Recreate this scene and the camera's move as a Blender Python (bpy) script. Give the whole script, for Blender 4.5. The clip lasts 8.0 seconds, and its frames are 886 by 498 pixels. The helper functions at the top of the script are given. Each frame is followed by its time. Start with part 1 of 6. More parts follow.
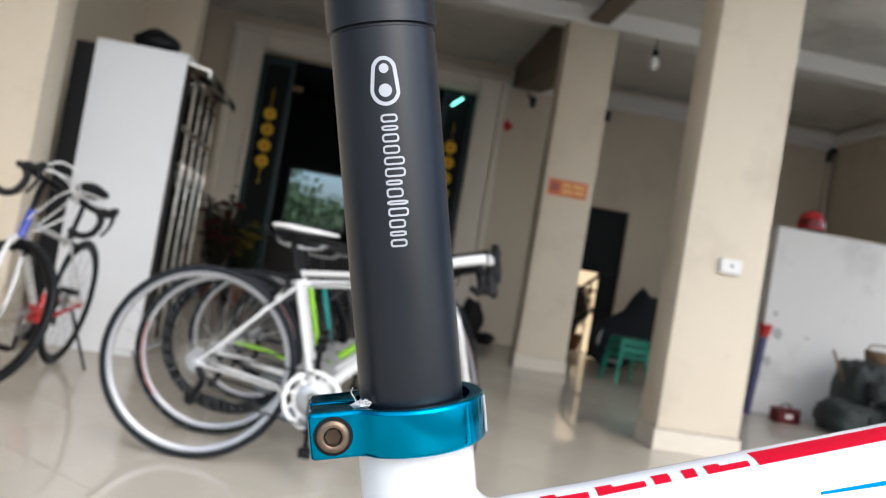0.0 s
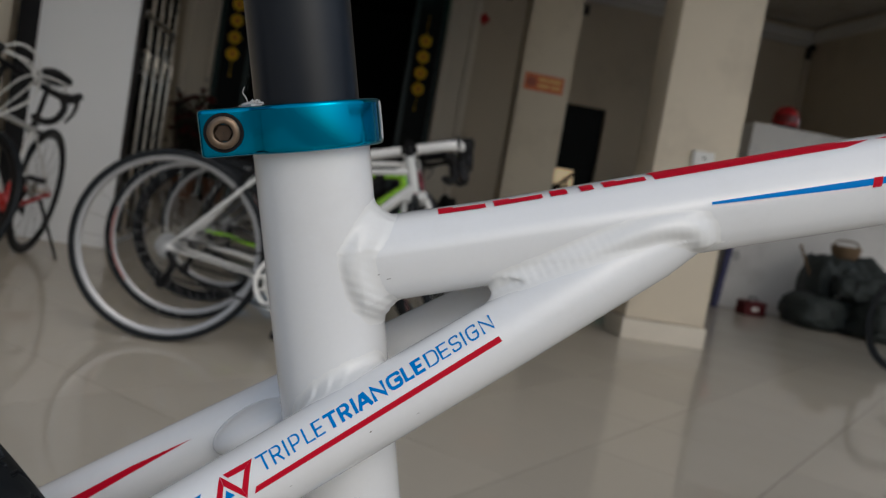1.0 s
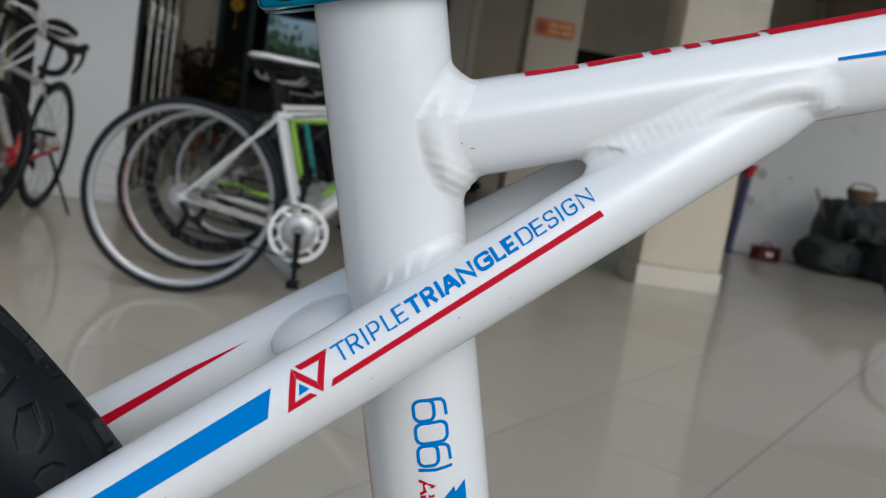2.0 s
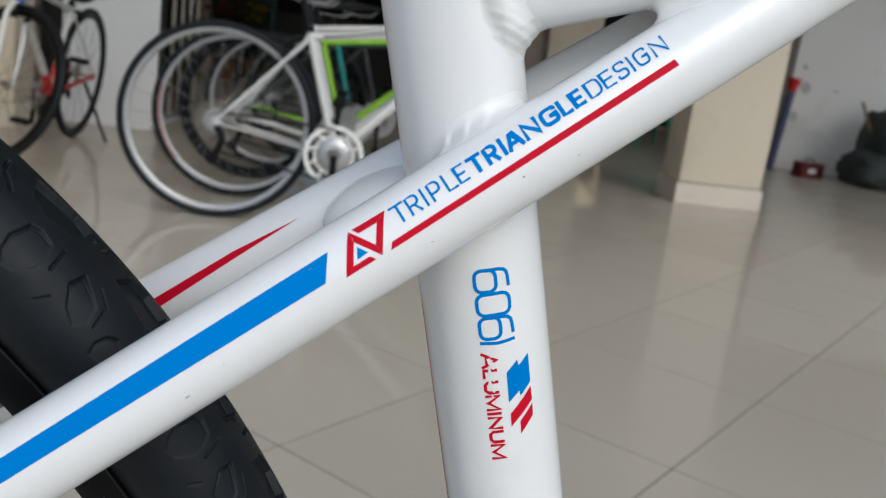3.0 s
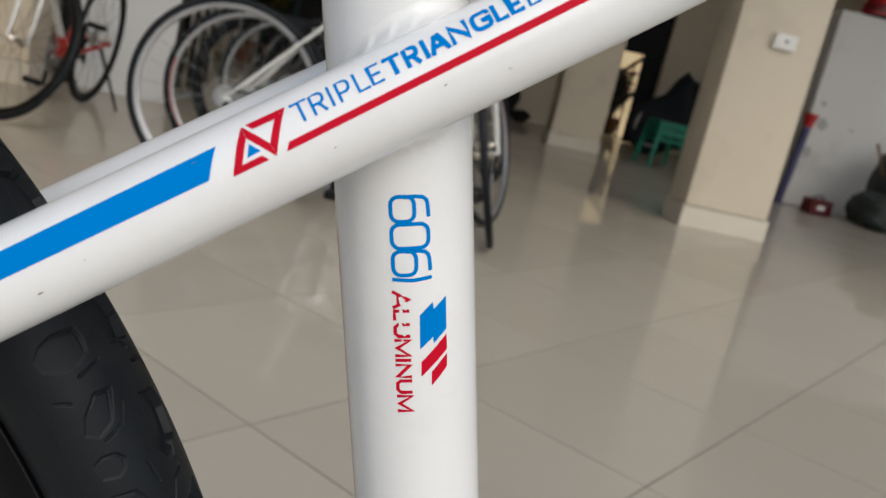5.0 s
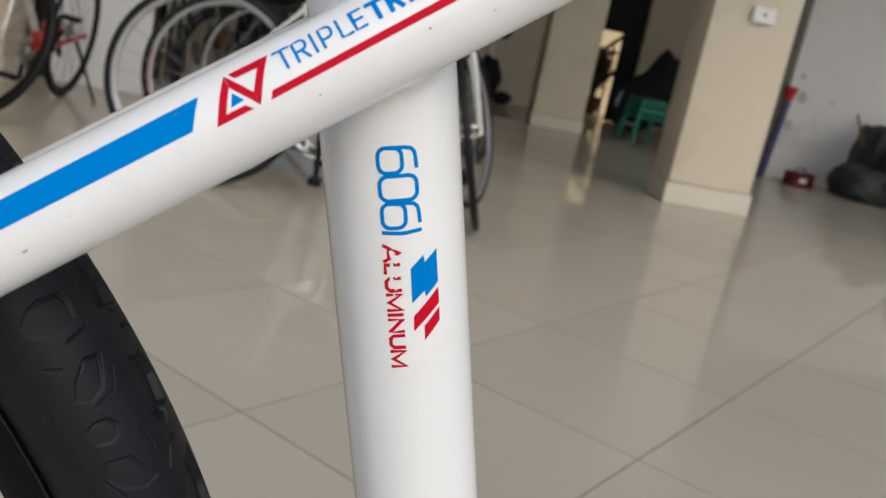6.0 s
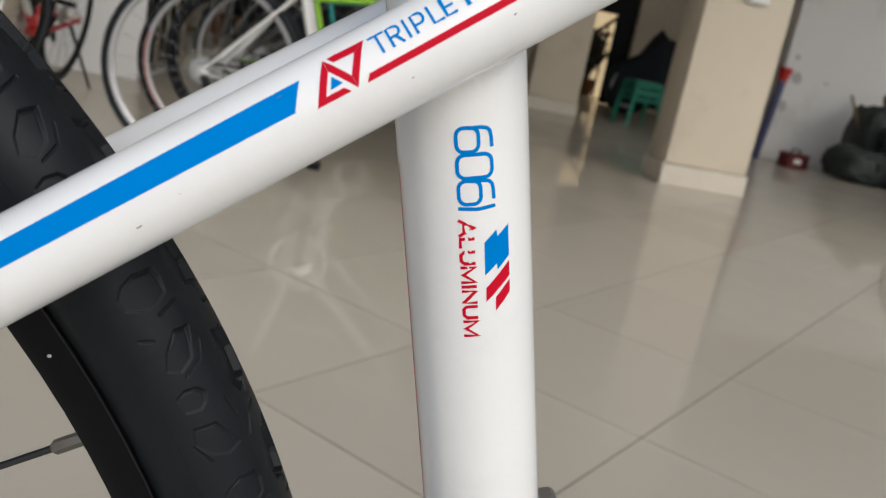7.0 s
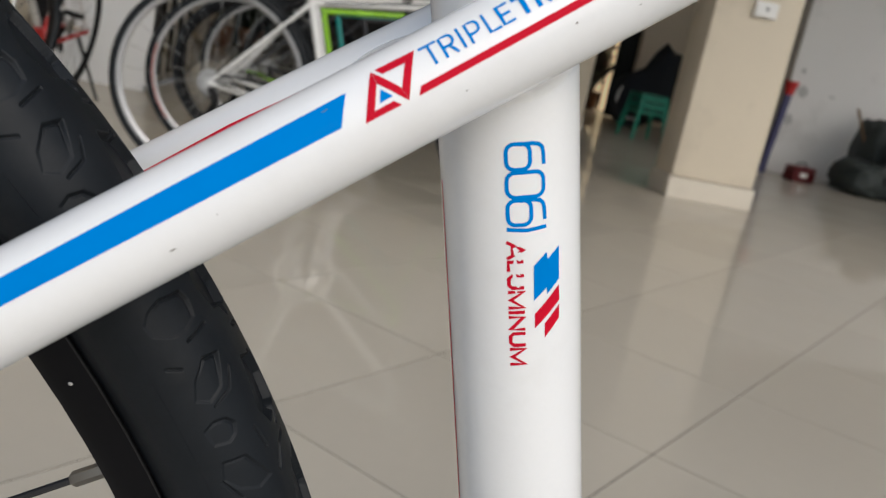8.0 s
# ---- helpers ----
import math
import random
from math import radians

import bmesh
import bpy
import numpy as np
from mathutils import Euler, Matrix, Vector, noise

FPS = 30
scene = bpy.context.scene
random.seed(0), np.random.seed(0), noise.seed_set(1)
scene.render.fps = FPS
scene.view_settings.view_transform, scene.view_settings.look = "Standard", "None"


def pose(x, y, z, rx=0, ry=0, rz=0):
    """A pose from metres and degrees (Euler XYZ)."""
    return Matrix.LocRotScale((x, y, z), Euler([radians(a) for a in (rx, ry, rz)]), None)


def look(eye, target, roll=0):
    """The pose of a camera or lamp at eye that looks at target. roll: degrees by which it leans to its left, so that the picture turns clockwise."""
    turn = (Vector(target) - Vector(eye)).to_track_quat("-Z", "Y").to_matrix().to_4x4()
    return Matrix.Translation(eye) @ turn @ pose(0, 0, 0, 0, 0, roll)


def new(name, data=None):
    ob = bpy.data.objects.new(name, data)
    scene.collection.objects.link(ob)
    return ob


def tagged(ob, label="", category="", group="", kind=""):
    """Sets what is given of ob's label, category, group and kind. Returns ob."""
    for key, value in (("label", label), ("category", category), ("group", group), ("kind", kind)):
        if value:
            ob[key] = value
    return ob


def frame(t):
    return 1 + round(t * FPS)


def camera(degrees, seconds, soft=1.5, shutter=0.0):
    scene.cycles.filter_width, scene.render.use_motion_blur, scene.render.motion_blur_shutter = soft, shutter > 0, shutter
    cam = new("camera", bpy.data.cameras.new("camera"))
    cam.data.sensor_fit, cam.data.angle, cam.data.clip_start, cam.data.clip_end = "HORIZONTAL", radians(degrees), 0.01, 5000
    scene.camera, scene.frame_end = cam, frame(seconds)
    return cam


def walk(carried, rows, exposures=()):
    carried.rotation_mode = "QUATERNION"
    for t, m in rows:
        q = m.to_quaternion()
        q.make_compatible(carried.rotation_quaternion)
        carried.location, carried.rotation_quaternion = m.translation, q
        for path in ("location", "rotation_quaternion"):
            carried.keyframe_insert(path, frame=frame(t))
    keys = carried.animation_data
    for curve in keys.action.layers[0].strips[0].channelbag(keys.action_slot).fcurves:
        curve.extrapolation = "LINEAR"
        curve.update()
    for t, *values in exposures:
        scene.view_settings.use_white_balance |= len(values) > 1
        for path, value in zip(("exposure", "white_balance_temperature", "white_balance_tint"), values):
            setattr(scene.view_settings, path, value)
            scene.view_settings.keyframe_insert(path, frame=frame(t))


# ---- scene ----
# The camera and its walk: x along the parked bicycle, y into the shop, z up.
cam = camera(54.93, 8.0, soft=1.2)
cam.data.dof.use_dof = True
cam.data.dof.focus_distance = 0.24
cam.data.dof.aperture_fstop = 22.0
ROWS = [
    (0.0, 0.0000, 0.0000, 0.7902, 91.97, -9.56, -6.99),
    (0.2, 0.0049, -0.0135, 0.7762, 91.31, -9.45, -7.30),
    (0.5, 0.0197, -0.0199, 0.7597, 89.24, -9.48, -7.79),
    (0.7, 0.0260, -0.0135, 0.7502, 87.57, -9.48, -8.29),
    (0.9, 0.0312, -0.0084, 0.7399, 85.98, -9.53, -8.48),
    (1.0, 0.0331, -0.0044, 0.7375, 85.59, -9.71, -8.54),
    (1.2, 0.0327, 0.0051, 0.7317, 84.52, -9.99, -8.66),
    (2.3, 0.0165, 0.0295, 0.7048, 80.67, -8.14, -7.37),
    (2.5, 0.0152, 0.0317, 0.7027, 78.98, -8.20, -6.40),
    (2.8, 0.0132, 0.0313, 0.6974, 77.51, -7.58, -5.91),
    (3.0, 0.0177, 0.0350, 0.6915, 76.95, -7.37, -5.82),
    (3.2, 0.0239, 0.0362, 0.6886, 76.36, -7.71, -5.60),
    (3.5, 0.0311, 0.0463, 0.6716, 75.78, -8.87, -4.80),
    (3.7, 0.0426, 0.0510, 0.6662, 75.73, -9.90, -4.04),
    (4.0, 0.0476, 0.0558, 0.6681, 75.81, -11.50, -3.44),
    (4.2, 0.0437, 0.0567, 0.6704, 75.87, -12.28, -3.68),
    (5.3, 0.0450, 0.0481, 0.6723, 77.18, -12.43, -4.60),
    (5.5, 0.0469, 0.0478, 0.6695, 77.11, -11.92, -5.07),
    (6.0, 0.0449, 0.0500, 0.6641, 76.23, -11.06, -5.71),
    (6.2, 0.0370, 0.0502, 0.6611, 75.83, -11.00, -5.82),
    (6.5, 0.0247, 0.0486, 0.6564, 75.39, -10.81, -5.97),
    (6.7, 0.0228, 0.0415, 0.6589, 75.24, -10.71, -6.06),
    (7.0, 0.0243, 0.0408, 0.6609, 75.22, -10.74, -6.22),
    (7.2, 0.0208, 0.0439, 0.6565, 75.20, -11.00, -6.17),
    (7.5, 0.0123, 0.0495, 0.6523, 75.18, -11.29, -6.00),
    (7.7, 0.0095, 0.0496, 0.6558, 75.33, -11.22, -5.96),
    (8.0, 0.0158, 0.0549, 0.6583, 75.96, -10.93, -5.90),
]
EXPOSURES = [(0.0, 0.46, 5500, 8), (0.3, 0.42, 5550, 8), (0.5, -0.04, 5700, 8), (0.7, -0.55, 5670, 7), (0.8, -0.78, 5650, 7), (1.0, -1.15, 5700, 7), (1.2, -1.08, 5650, 6), (2.3, -0.68, 5380, 5), (2.8, -0.57, 5480, 5), (3.5, -0.52, 5680, 6), (4.2, -0.52, 5820, 6), (5.5, -0.53, 5880, 7), (6.5, -0.44, 5900, 7), (8.0, -0.42, 5850, 7)]
walk(cam, [(t, pose(x, y, z, rx, ry, rz)) for t, x, y, z, rx, ry, rz in ROWS], EXPOSURES)

# ---- world and light: bright overcast day in front of an open shop ----
world = bpy.data.worlds.new("overcast_sky")
scene.world = world
world.use_nodes = True
wn, wl = world.node_tree.nodes, world.node_tree.links
sky = wn.new("ShaderNodeTexSky")
sky.sky_type = "NISHITA"
sky.sun_disc = False
sky.sun_elevation = radians(41)
sky.sun_rotation = radians(158)
sky.air_density, sky.dust_density, sky.ozone_density = 1.0, 6.0, 1.0
wl.new(sky.outputs[0], wn["Background"].inputs[0])
wn["Background"].inputs[1].default_value = 0.15
sun_data = bpy.data.lights.new("sun", "SUN")
sun_data.energy = 1.75
sun_data.angle = radians(140)
sun_data.color = (1.0, 0.98, 0.95)
sun = new("sun", sun_data)
sun.matrix_world = look((0.9, -3.6, 3.4), (0, 0, 0))


# ---- materials ----
def mat(name, col, rough=0.5, metal=0.0, var=0.08, scale=6.0, bump=0.0, bscale=80.0, coat=0.0, rvar=0.08, spec=0.5, rnd=0.0, stain=None, stain_amount=0.0, stain_scale=1.5):
    """A procedural paint, metal or rubber: two scales of tone, gloss that varies, fine relief."""
    m = bpy.data.materials.new(name)
    m.use_nodes = True
    n, l = m.node_tree.nodes, m.node_tree.links
    b = n["Principled BSDF"]
    b.inputs["Metallic"].default_value = metal
    b.inputs["Coat Weight"].default_value = coat
    b.inputs["Coat Roughness"].default_value = 0.06
    b.inputs["Specular IOR Level"].default_value = spec
    geo = n.new("ShaderNodeNewGeometry")
    big, fine = n.new("ShaderNodeTexNoise"), n.new("ShaderNodeTexNoise")
    big.inputs["Scale"].default_value, fine.inputs["Scale"].default_value = scale, bscale
    big.inputs["Detail"].default_value, fine.inputs["Detail"].default_value = 4, 3
    for t in (big, fine):
        l.new(geo.outputs["Position"], t.inputs["Vector"])
    mix = n.new("ShaderNodeMixRGB")
    mix.blend_type = "MIX"
    lo = [max(0, c * (1 - var * 1.4)) for c in col]
    hi = [min(1, c * (1 + var)) for c in col]
    mix.inputs[1].default_value, mix.inputs[2].default_value = (*lo, 1), (*hi, 1)
    add = n.new("ShaderNodeMath")
    add.operation = "MULTIPLY_ADD"
    l.new(fine.outputs["Fac"], add.inputs[0])
    add.inputs[1].default_value = 0.45
    l.new(big.outputs["Fac"], add.inputs[2])
    shift = n.new("ShaderNodeMath")
    shift.operation = "SUBTRACT"
    shift.use_clamp = True
    l.new(add.outputs[0], shift.inputs[0])
    shift.inputs[1].default_value = 0.22
    l.new(shift.outputs[0], mix.inputs[0])
    colour = mix.outputs[0]
    if rnd:
        info = n.new("ShaderNodeObjectInfo")
        hsv = n.new("ShaderNodeHueSaturation")
        ramp = n.new("ShaderNodeMapRange")
        ramp.inputs[3].default_value, ramp.inputs[4].default_value = 1 - rnd, 1 + rnd
        l.new(info.outputs["Random"], ramp.inputs[0])
        l.new(ramp.outputs[0], hsv.inputs["Value"])
        l.new(colour, hsv.inputs["Color"])
        colour = hsv.outputs[0]
    if stain:
        spots = n.new("ShaderNodeTexNoise")
        spots.inputs["Scale"].default_value, spots.inputs["Detail"].default_value = stain_scale, 8
        spots.inputs["Roughness"].default_value = 0.65
        l.new(geo.outputs["Position"], spots.inputs["Vector"])
        band = n.new("ShaderNodeMapRange")
        band.inputs[1].default_value, band.inputs[2].default_value = 0.52, 0.72
        band.inputs[4].default_value = stain_amount
        l.new(spots.outputs["Fac"], band.inputs[0])
        over = n.new("ShaderNodeMixRGB")
        l.new(band.outputs[0], over.inputs[0])
        l.new(colour, over.inputs[1])
        over.inputs[2].default_value = (*stain, 1)
        colour = over.outputs[0]
    l.new(colour, b.inputs["Base Color"])
    gloss = n.new("ShaderNodeMapRange")
    gloss.inputs[3].default_value, gloss.inputs[4].default_value = max(0.02, rough * (1 - rvar * 2)), min(1, rough * (1 + rvar * 2))
    l.new(big.outputs["Fac"], gloss.inputs[0])
    l.new(gloss.outputs[0], b.inputs["Roughness"])
    if bump:
        bp = n.new("ShaderNodeBump")
        bp.inputs["Strength"].default_value = bump
        bp.inputs["Distance"].default_value = 0.2 / bscale
        l.new(fine.outputs["Fac"], bp.inputs["Height"])
        l.new(bp.outputs[0], b.inputs["Normal"])
    return m


def glow(name, col, strength):
    m = bpy.data.materials.new(name)
    m.use_nodes = True
    b = m.node_tree.nodes["Principled BSDF"]
    b.inputs["Base Color"].default_value = (*col, 1)
    b.inputs["Emission Color"].default_value = (*col, 1)
    b.inputs["Emission Strength"].default_value = strength
    return m


def glass(name, col=(0.9, 0.95, 0.95), ior=1.3):
    m = bpy.data.materials.new(name)
    m.use_nodes = True
    b = m.node_tree.nodes["Principled BSDF"]
    b.inputs["Base Color"].default_value = (*col, 1)
    b.inputs["Roughness"].default_value = 0.02
    b.inputs["Transmission Weight"].default_value = 1.0
    b.inputs["IOR"].default_value = ior
    return m


FRAME_WHITE = mat("white_frame_enamel", (0.78, 0.78, 0.775), 0.24, var=0.025, scale=25, bump=0.02, bscale=700, coat=0.5, stain=(0.5, 0.46, 0.4), stain_amount=0.12, stain_scale=30)
BEAD_WHITE = mat("white_enamel_over_weld", (0.77, 0.765, 0.745), 0.3, var=0.04, scale=60, bump=0.1, bscale=400, coat=0.4)
DECAL_BLUE = mat("blue_decal_film", (0.0, 0.185, 0.57), 0.5, var=0.04, scale=40, spec=0.12)
DECAL_RED = mat("red_decal_film", (0.5, 0.003, 0.02), 0.5, var=0.06, scale=40, spec=0.08)
DECAL_GREY = mat("pale_grey_decal_film", (0.42, 0.43, 0.45), 0.35, var=0.05, scale=40)
POST_BLACK = mat("matte_black_anodised_post", (0.0045, 0.006, 0.0095), 0.3, var=0.15, scale=50, bump=0.03, bscale=900, spec=0.48, stain=(0.05, 0.05, 0.05), stain_amount=0.08, stain_scale=60)
TEAL = mat("teal_blue_anodised_aluminium", (0.0, 0.24, 0.39), 0.14, metal=0.95, var=0.08, scale=60, bump=0.03, bscale=900)
tn, tl = TEAL.node_tree.nodes, TEAL.node_tree.links
grooves = tn.new("ShaderNodeTangent")
grooves.direction_type, grooves.axis = "RADIAL", "Z"
tl.new(grooves.outputs[0], tn["Principled BSDF"].inputs["Tangent"])
tn["Principled BSDF"].inputs["Anisotropic"].default_value = 0.35
tn["Principled BSDF"].inputs["Anisotropic Rotation"].default_value = 0.25
STEEL_RUST = mat("tarnished_steel_bolt", (0.22, 0.16, 0.11), 0.42, metal=0.9, var=0.3, scale=250, bump=0.2, bscale=900)
RECESS_SHADE = mat("shade_black_recess", (0.006, 0.006, 0.007), 0.7, spec=0.2)
FIBRE = mat("pale_frayed_fibre", (0.45, 0.44, 0.43), 0.8, var=0.2, scale=200)
TYRE = mat("black_tyre_rubber", (0.0083, 0.0103, 0.0128), 0.5, var=0.25, scale=60, bump=0.12, bscale=500, spec=0.19, stain=(0.04, 0.039, 0.037), stain_amount=0.25, stain_scale=35)
RIM_BLACK = mat("black_anodised_rim", (0.004, 0.004, 0.005), 0.3, var=0.2, scale=40, bump=0.02, bscale=500, spec=0.12)
RIM_SILVER = mat("silver_polished_rim", (0.36, 0.36, 0.365), 0.4, metal=0.8, var=0.08, scale=20)
CHROME = mat("bright_chromed_steel", (0.72, 0.67, 0.58), 0.28, metal=1.0, var=0.1, scale=12)
SPOKE_STEEL = mat("stainless_spoke", (0.28, 0.28, 0.27), 0.4, metal=0.85)
SPOKE_BLACK = mat("black_spoke", (0.02, 0.02, 0.02), 0.35, metal=0.4)
NIPPLE = mat("dull_brass_nipple", (0.2, 0.185, 0.16), 0.42, metal=0.75, var=0.2, scale=200)
BLACK_PART = mat("black_component_finish", (0.004, 0.004, 0.005), 0.45, var=0.2, scale=30, spec=0.18)
BLACK_SOFT = mat("black_padded_cover", (0.012, 0.012, 0.013), 0.65, var=0.25, scale=40, bump=0.2, bscale=300, spec=0.25)
WHITE_SOFT = mat("white_leatherette", (0.72, 0.71, 0.69), 0.5, var=0.06, scale=30, bump=0.1, bscale=250)
SILVER_PART = mat("silver_alloy_component", (0.4, 0.4, 0.4), 0.3, metal=0.85, var=0.1, scale=30)
PAINT_WHITE = mat("white_gloss_paint", (0.6, 0.6, 0.58), 0.25, var=0.05, scale=15, coat=0.4)
PAINT_LIME = mat("lime_green_gloss_paint", (0.3, 0.62, 0.02), 0.28, var=0.08, scale=15, coat=0.4)
PAINT_TEAL = mat("teal_gloss_paint", (0.02, 0.28, 0.26), 0.28, var=0.08, scale=15, coat=0.4)
PAINT_MAROON = mat("dark_red_gloss_paint", (0.2, 0.015, 0.03), 0.28, var=0.1, scale=15, coat=0.4)
PAINT_RED = mat("bright_red_gloss_paint", (0.46, 0.014, 0.016), 0.28, var=0.08, scale=15, coat=0.4)
TOOLBOX_RED = mat("dull_dark_red_enamel", (0.11, 0.012, 0.015), 0.5, var=0.2, scale=15)
PAINT_BLUE = mat("deep_blue_gloss_paint", (0.02, 0.04, 0.36), 0.28, var=0.08, scale=15, coat=0.4)
PAINT_DARK = mat("graphite_gloss_paint", (0.03, 0.03, 0.035), 0.3, var=0.1, scale=15, coat=0.4)
CABLE_WHITE = mat("white_cable_housing", (0.7, 0.7, 0.68), 0.4, var=0.05)
TILE = mat("polished_cream_porcelain", (0.465, 0.425, 0.350), 0.5, var=0.04, scale=2.2, bscale=30, rvar=0.2, spec=0.2, coat=0.6, rnd=0.05)
TILE.node_tree.nodes["Principled BSDF"].inputs["Coat Roughness"].default_value = 0.045
GROUT = mat("grey_tile_grout", (0.12, 0.106, 0.092), 0.8, var=0.2, scale=15)
CONCRETE = mat("worn_pale_concrete", (0.34, 0.33, 0.31), 0.85, var=0.15, scale=0.7, bump=0.4, bscale=40, stain=(0.2, 0.19, 0.18), stain_amount=0.4, stain_scale=0.5)
WALL = mat("beige_wall_paint", (0.61, 0.535, 0.42), 0.75, var=0.05, scale=1.3, bump=0.12, bscale=60, stain=(0.3, 0.26, 0.21), stain_amount=0.28, stain_scale=1.1)
COLUMN = mat("cream_column_paint", (0.64, 0.565, 0.44), 0.7, var=0.05, scale=1.6, bump=0.12, bscale=70, stain=(0.36, 0.31, 0.24), stain_amount=0.34, stain_scale=2.2)
SKIRT = mat("cream_skirting_tile", (0.62, 0.565, 0.47), 0.3, var=0.05, scale=5, stain=(0.35, 0.32, 0.28), stain_amount=0.25, stain_scale=6)
MOULDING = mat("cream_moulding_paint", (0.74, 0.68, 0.58), 0.65, var=0.04, scale=3, bump=0.08, bscale=80)
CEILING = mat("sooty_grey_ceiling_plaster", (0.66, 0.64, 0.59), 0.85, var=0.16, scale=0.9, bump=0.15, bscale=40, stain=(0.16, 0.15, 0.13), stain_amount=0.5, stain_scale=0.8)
BEAM = mat("white_beam_paint", (0.74, 0.72, 0.68), 0.75, var=0.05, scale=1.2, bump=0.1, bscale=60)
BEAM_DARK = mat("dark_brown_beam_paint", (0.15, 0.115, 0.08), 0.7, var=0.15, scale=4, bump=0.1, bscale=60)
PARTITION = mat("dirty_white_wall_paint", (0.67, 0.65, 0.62), 0.75, var=0.04, scale=1.8, bump=0.12, bscale=60, stain=(0.33, 0.315, 0.295), stain_amount=0.5, stain_scale=1.4)
PANEL = mat("white_melamine_board", (0.70, 0.71, 0.72), 0.38, var=0.025, scale=2, bump=0.03, bscale=200)
DARK_WOOD = mat("dark_stained_wood", (0.016, 0.012, 0.010), 0.5, var=0.3, scale=8, bump=0.15, bscale=60)
DARK_TEAL = mat("dark_teal_lacquer", (0.004, 0.026, 0.028), 0.4, var=0.2, scale=6)
# Near-black colour that holds the shade of the unlit room and doorways.
SHADE_BLACK = mat("shade_black_panelling", (0.009, 0.0115, 0.012), 0.6, var=0.2, scale=3, spec=0.15)
GOLD = mat("gold_yellow_foil", (0.85, 0.56, 0.03), 0.4, metal=0.2, var=0.15, scale=30, bump=0.3, bscale=120)
ORANGE = mat("orange_printed_sheet", (0.62, 0.16, 0.05), 0.5, var=0.08, scale=12)
SIGN_BAR = mat("brown_print", (0.33, 0.09, 0.05), 0.55, var=0.1, scale=30)
PRINT_YELLOW = mat("pale_yellow_print", (0.8, 0.5, 0.16), 0.55, var=0.08, scale=30)
PLASTIC_WHITE = mat("white_moulded_plastic", (0.74, 0.73, 0.7), 0.35, var=0.04, scale=20)
PATCH = mat("bare_grey_plaster", (0.42, 0.41, 0.39), 0.85, var=0.1, scale=9, bump=0.2, bscale=90)
PLASTIC_GREEN = mat("sea_green_plastic", (0.01, 0.2, 0.13), 0.4, var=0.1, scale=10)
HELMET_RED = mat("red_helmet_shell", (0.4, 0.012, 0.015), 0.2, var=0.08, scale=12, coat=0.6)
BAG_GREEN = mat("dark_green_nylon", (0.03, 0.038, 0.036), 0.7, var=0.25, scale=12, bump=0.4, bscale=50)
CLOTH_NAVY = mat("navy_cloth_cover", (0.007, 0.010, 0.016), 0.8, var=0.3, scale=8, bump=0.4, bscale=35)
TAN = mat("tan_wicker", (0.2, 0.13, 0.07), 0.75, var=0.25, scale=40, bump=0.4, bscale=150)
LEAF = mat("green_leaf", (0.022, 0.05, 0.013), 0.55, var=0.4, scale=3, rnd=0.1)
LEAF_DARK = mat("dim_plant_leaf", (0.014, 0.024, 0.009), 0.55, var=0.4, scale=20)
LEAF_RED = mat("dim_dark_red_leaf", (0.03, 0.012, 0.01), 0.55, var=0.4, scale=20)
PETAL_RED = mat("dark_red_petal", (0.12, 0.01, 0.012), 0.6, var=0.3, scale=60)
PETAL_YELLOW = mat("yellow_petal", (0.22, 0.16, 0.015), 0.6, var=0.2, scale=60)
BARK = mat("grey_brown_bark", (0.13, 0.1, 0.075), 0.9, var=0.3, scale=12, bump=0.6, bscale=40)
TERRACOTTA = mat("glazed_brown_pot", (0.16, 0.07, 0.035), 0.35, var=0.2, scale=12)
PAINT_SLATE = mat("dull_slate_blue_vinyl", (0.06, 0.06, 0.14), 0.5, var=0.15, scale=15)
RIM_HIGHLIGHT = mat("rim_edge_highlight", (0.014, 0.014, 0.014), 0.45, metal=0.3, var=0.3, scale=60)
DARK_GLASS = mat("smoked_cabinet_glass", (0.008, 0.008, 0.008), 0.12, var=0.1, scale=6, spec=0.4)
THIN_GLASS = glass("clear_window_glass", ior=1.12)
MILKY = mat("milky_dusty_plastic", (0.27, 0.25, 0.21), 0.4, var=0.1, scale=30)
MILKY.node_tree.nodes["Principled BSDF"].inputs["Alpha"].default_value = 0.28
LAMP_GREEN = glow("green_tube_glow", (0.35, 1.0, 0.72), 2.2)
BULB_WHITE = mat("opal_bulb_glass", (0.85, 0.84, 0.8), 0.2, var=0.02)
PINK_RIM = mat("red_printed_rim_label", (0.32, 0.11, 0.1), 0.4, var=0.1, scale=30)


# ---- geometry helpers ----
def part(name, geo, material, parent=None, label="", sharp=40, m=None, smooth=True):
    """Links a bmesh, a mesh or a (points, faces) pair as ONE mesh object, under a thing or a part."""
    if isinstance(geo, bpy.types.Mesh):
        me = geo
    else:
        me = bpy.data.meshes.new(name)
        if isinstance(geo, bmesh.types.BMesh):
            geo.to_mesh(me)
            geo.free()
        else:
            me.from_pydata([tuple(v) for v in geo[0]], [], geo[1])
        me.validate()
        if smooth:
            me.polygons.foreach_set("use_smooth", [True] * len(me.polygons))
            me.set_sharp_from_angle(angle=radians(sharp))
        me.materials.append(material)
    ob = new(name, me)
    if parent is not None:
        ob.parent = parent
    if m is not None:
        ob.matrix_basis = m
    if label:
        tagged(ob, label)
    return ob


def thing(name, m, label, category, group="", kind=""):
    ob = new(name)
    ob.empty_display_size = 0.1
    ob.matrix_basis = m
    return tagged(ob, label, category, group, kind)


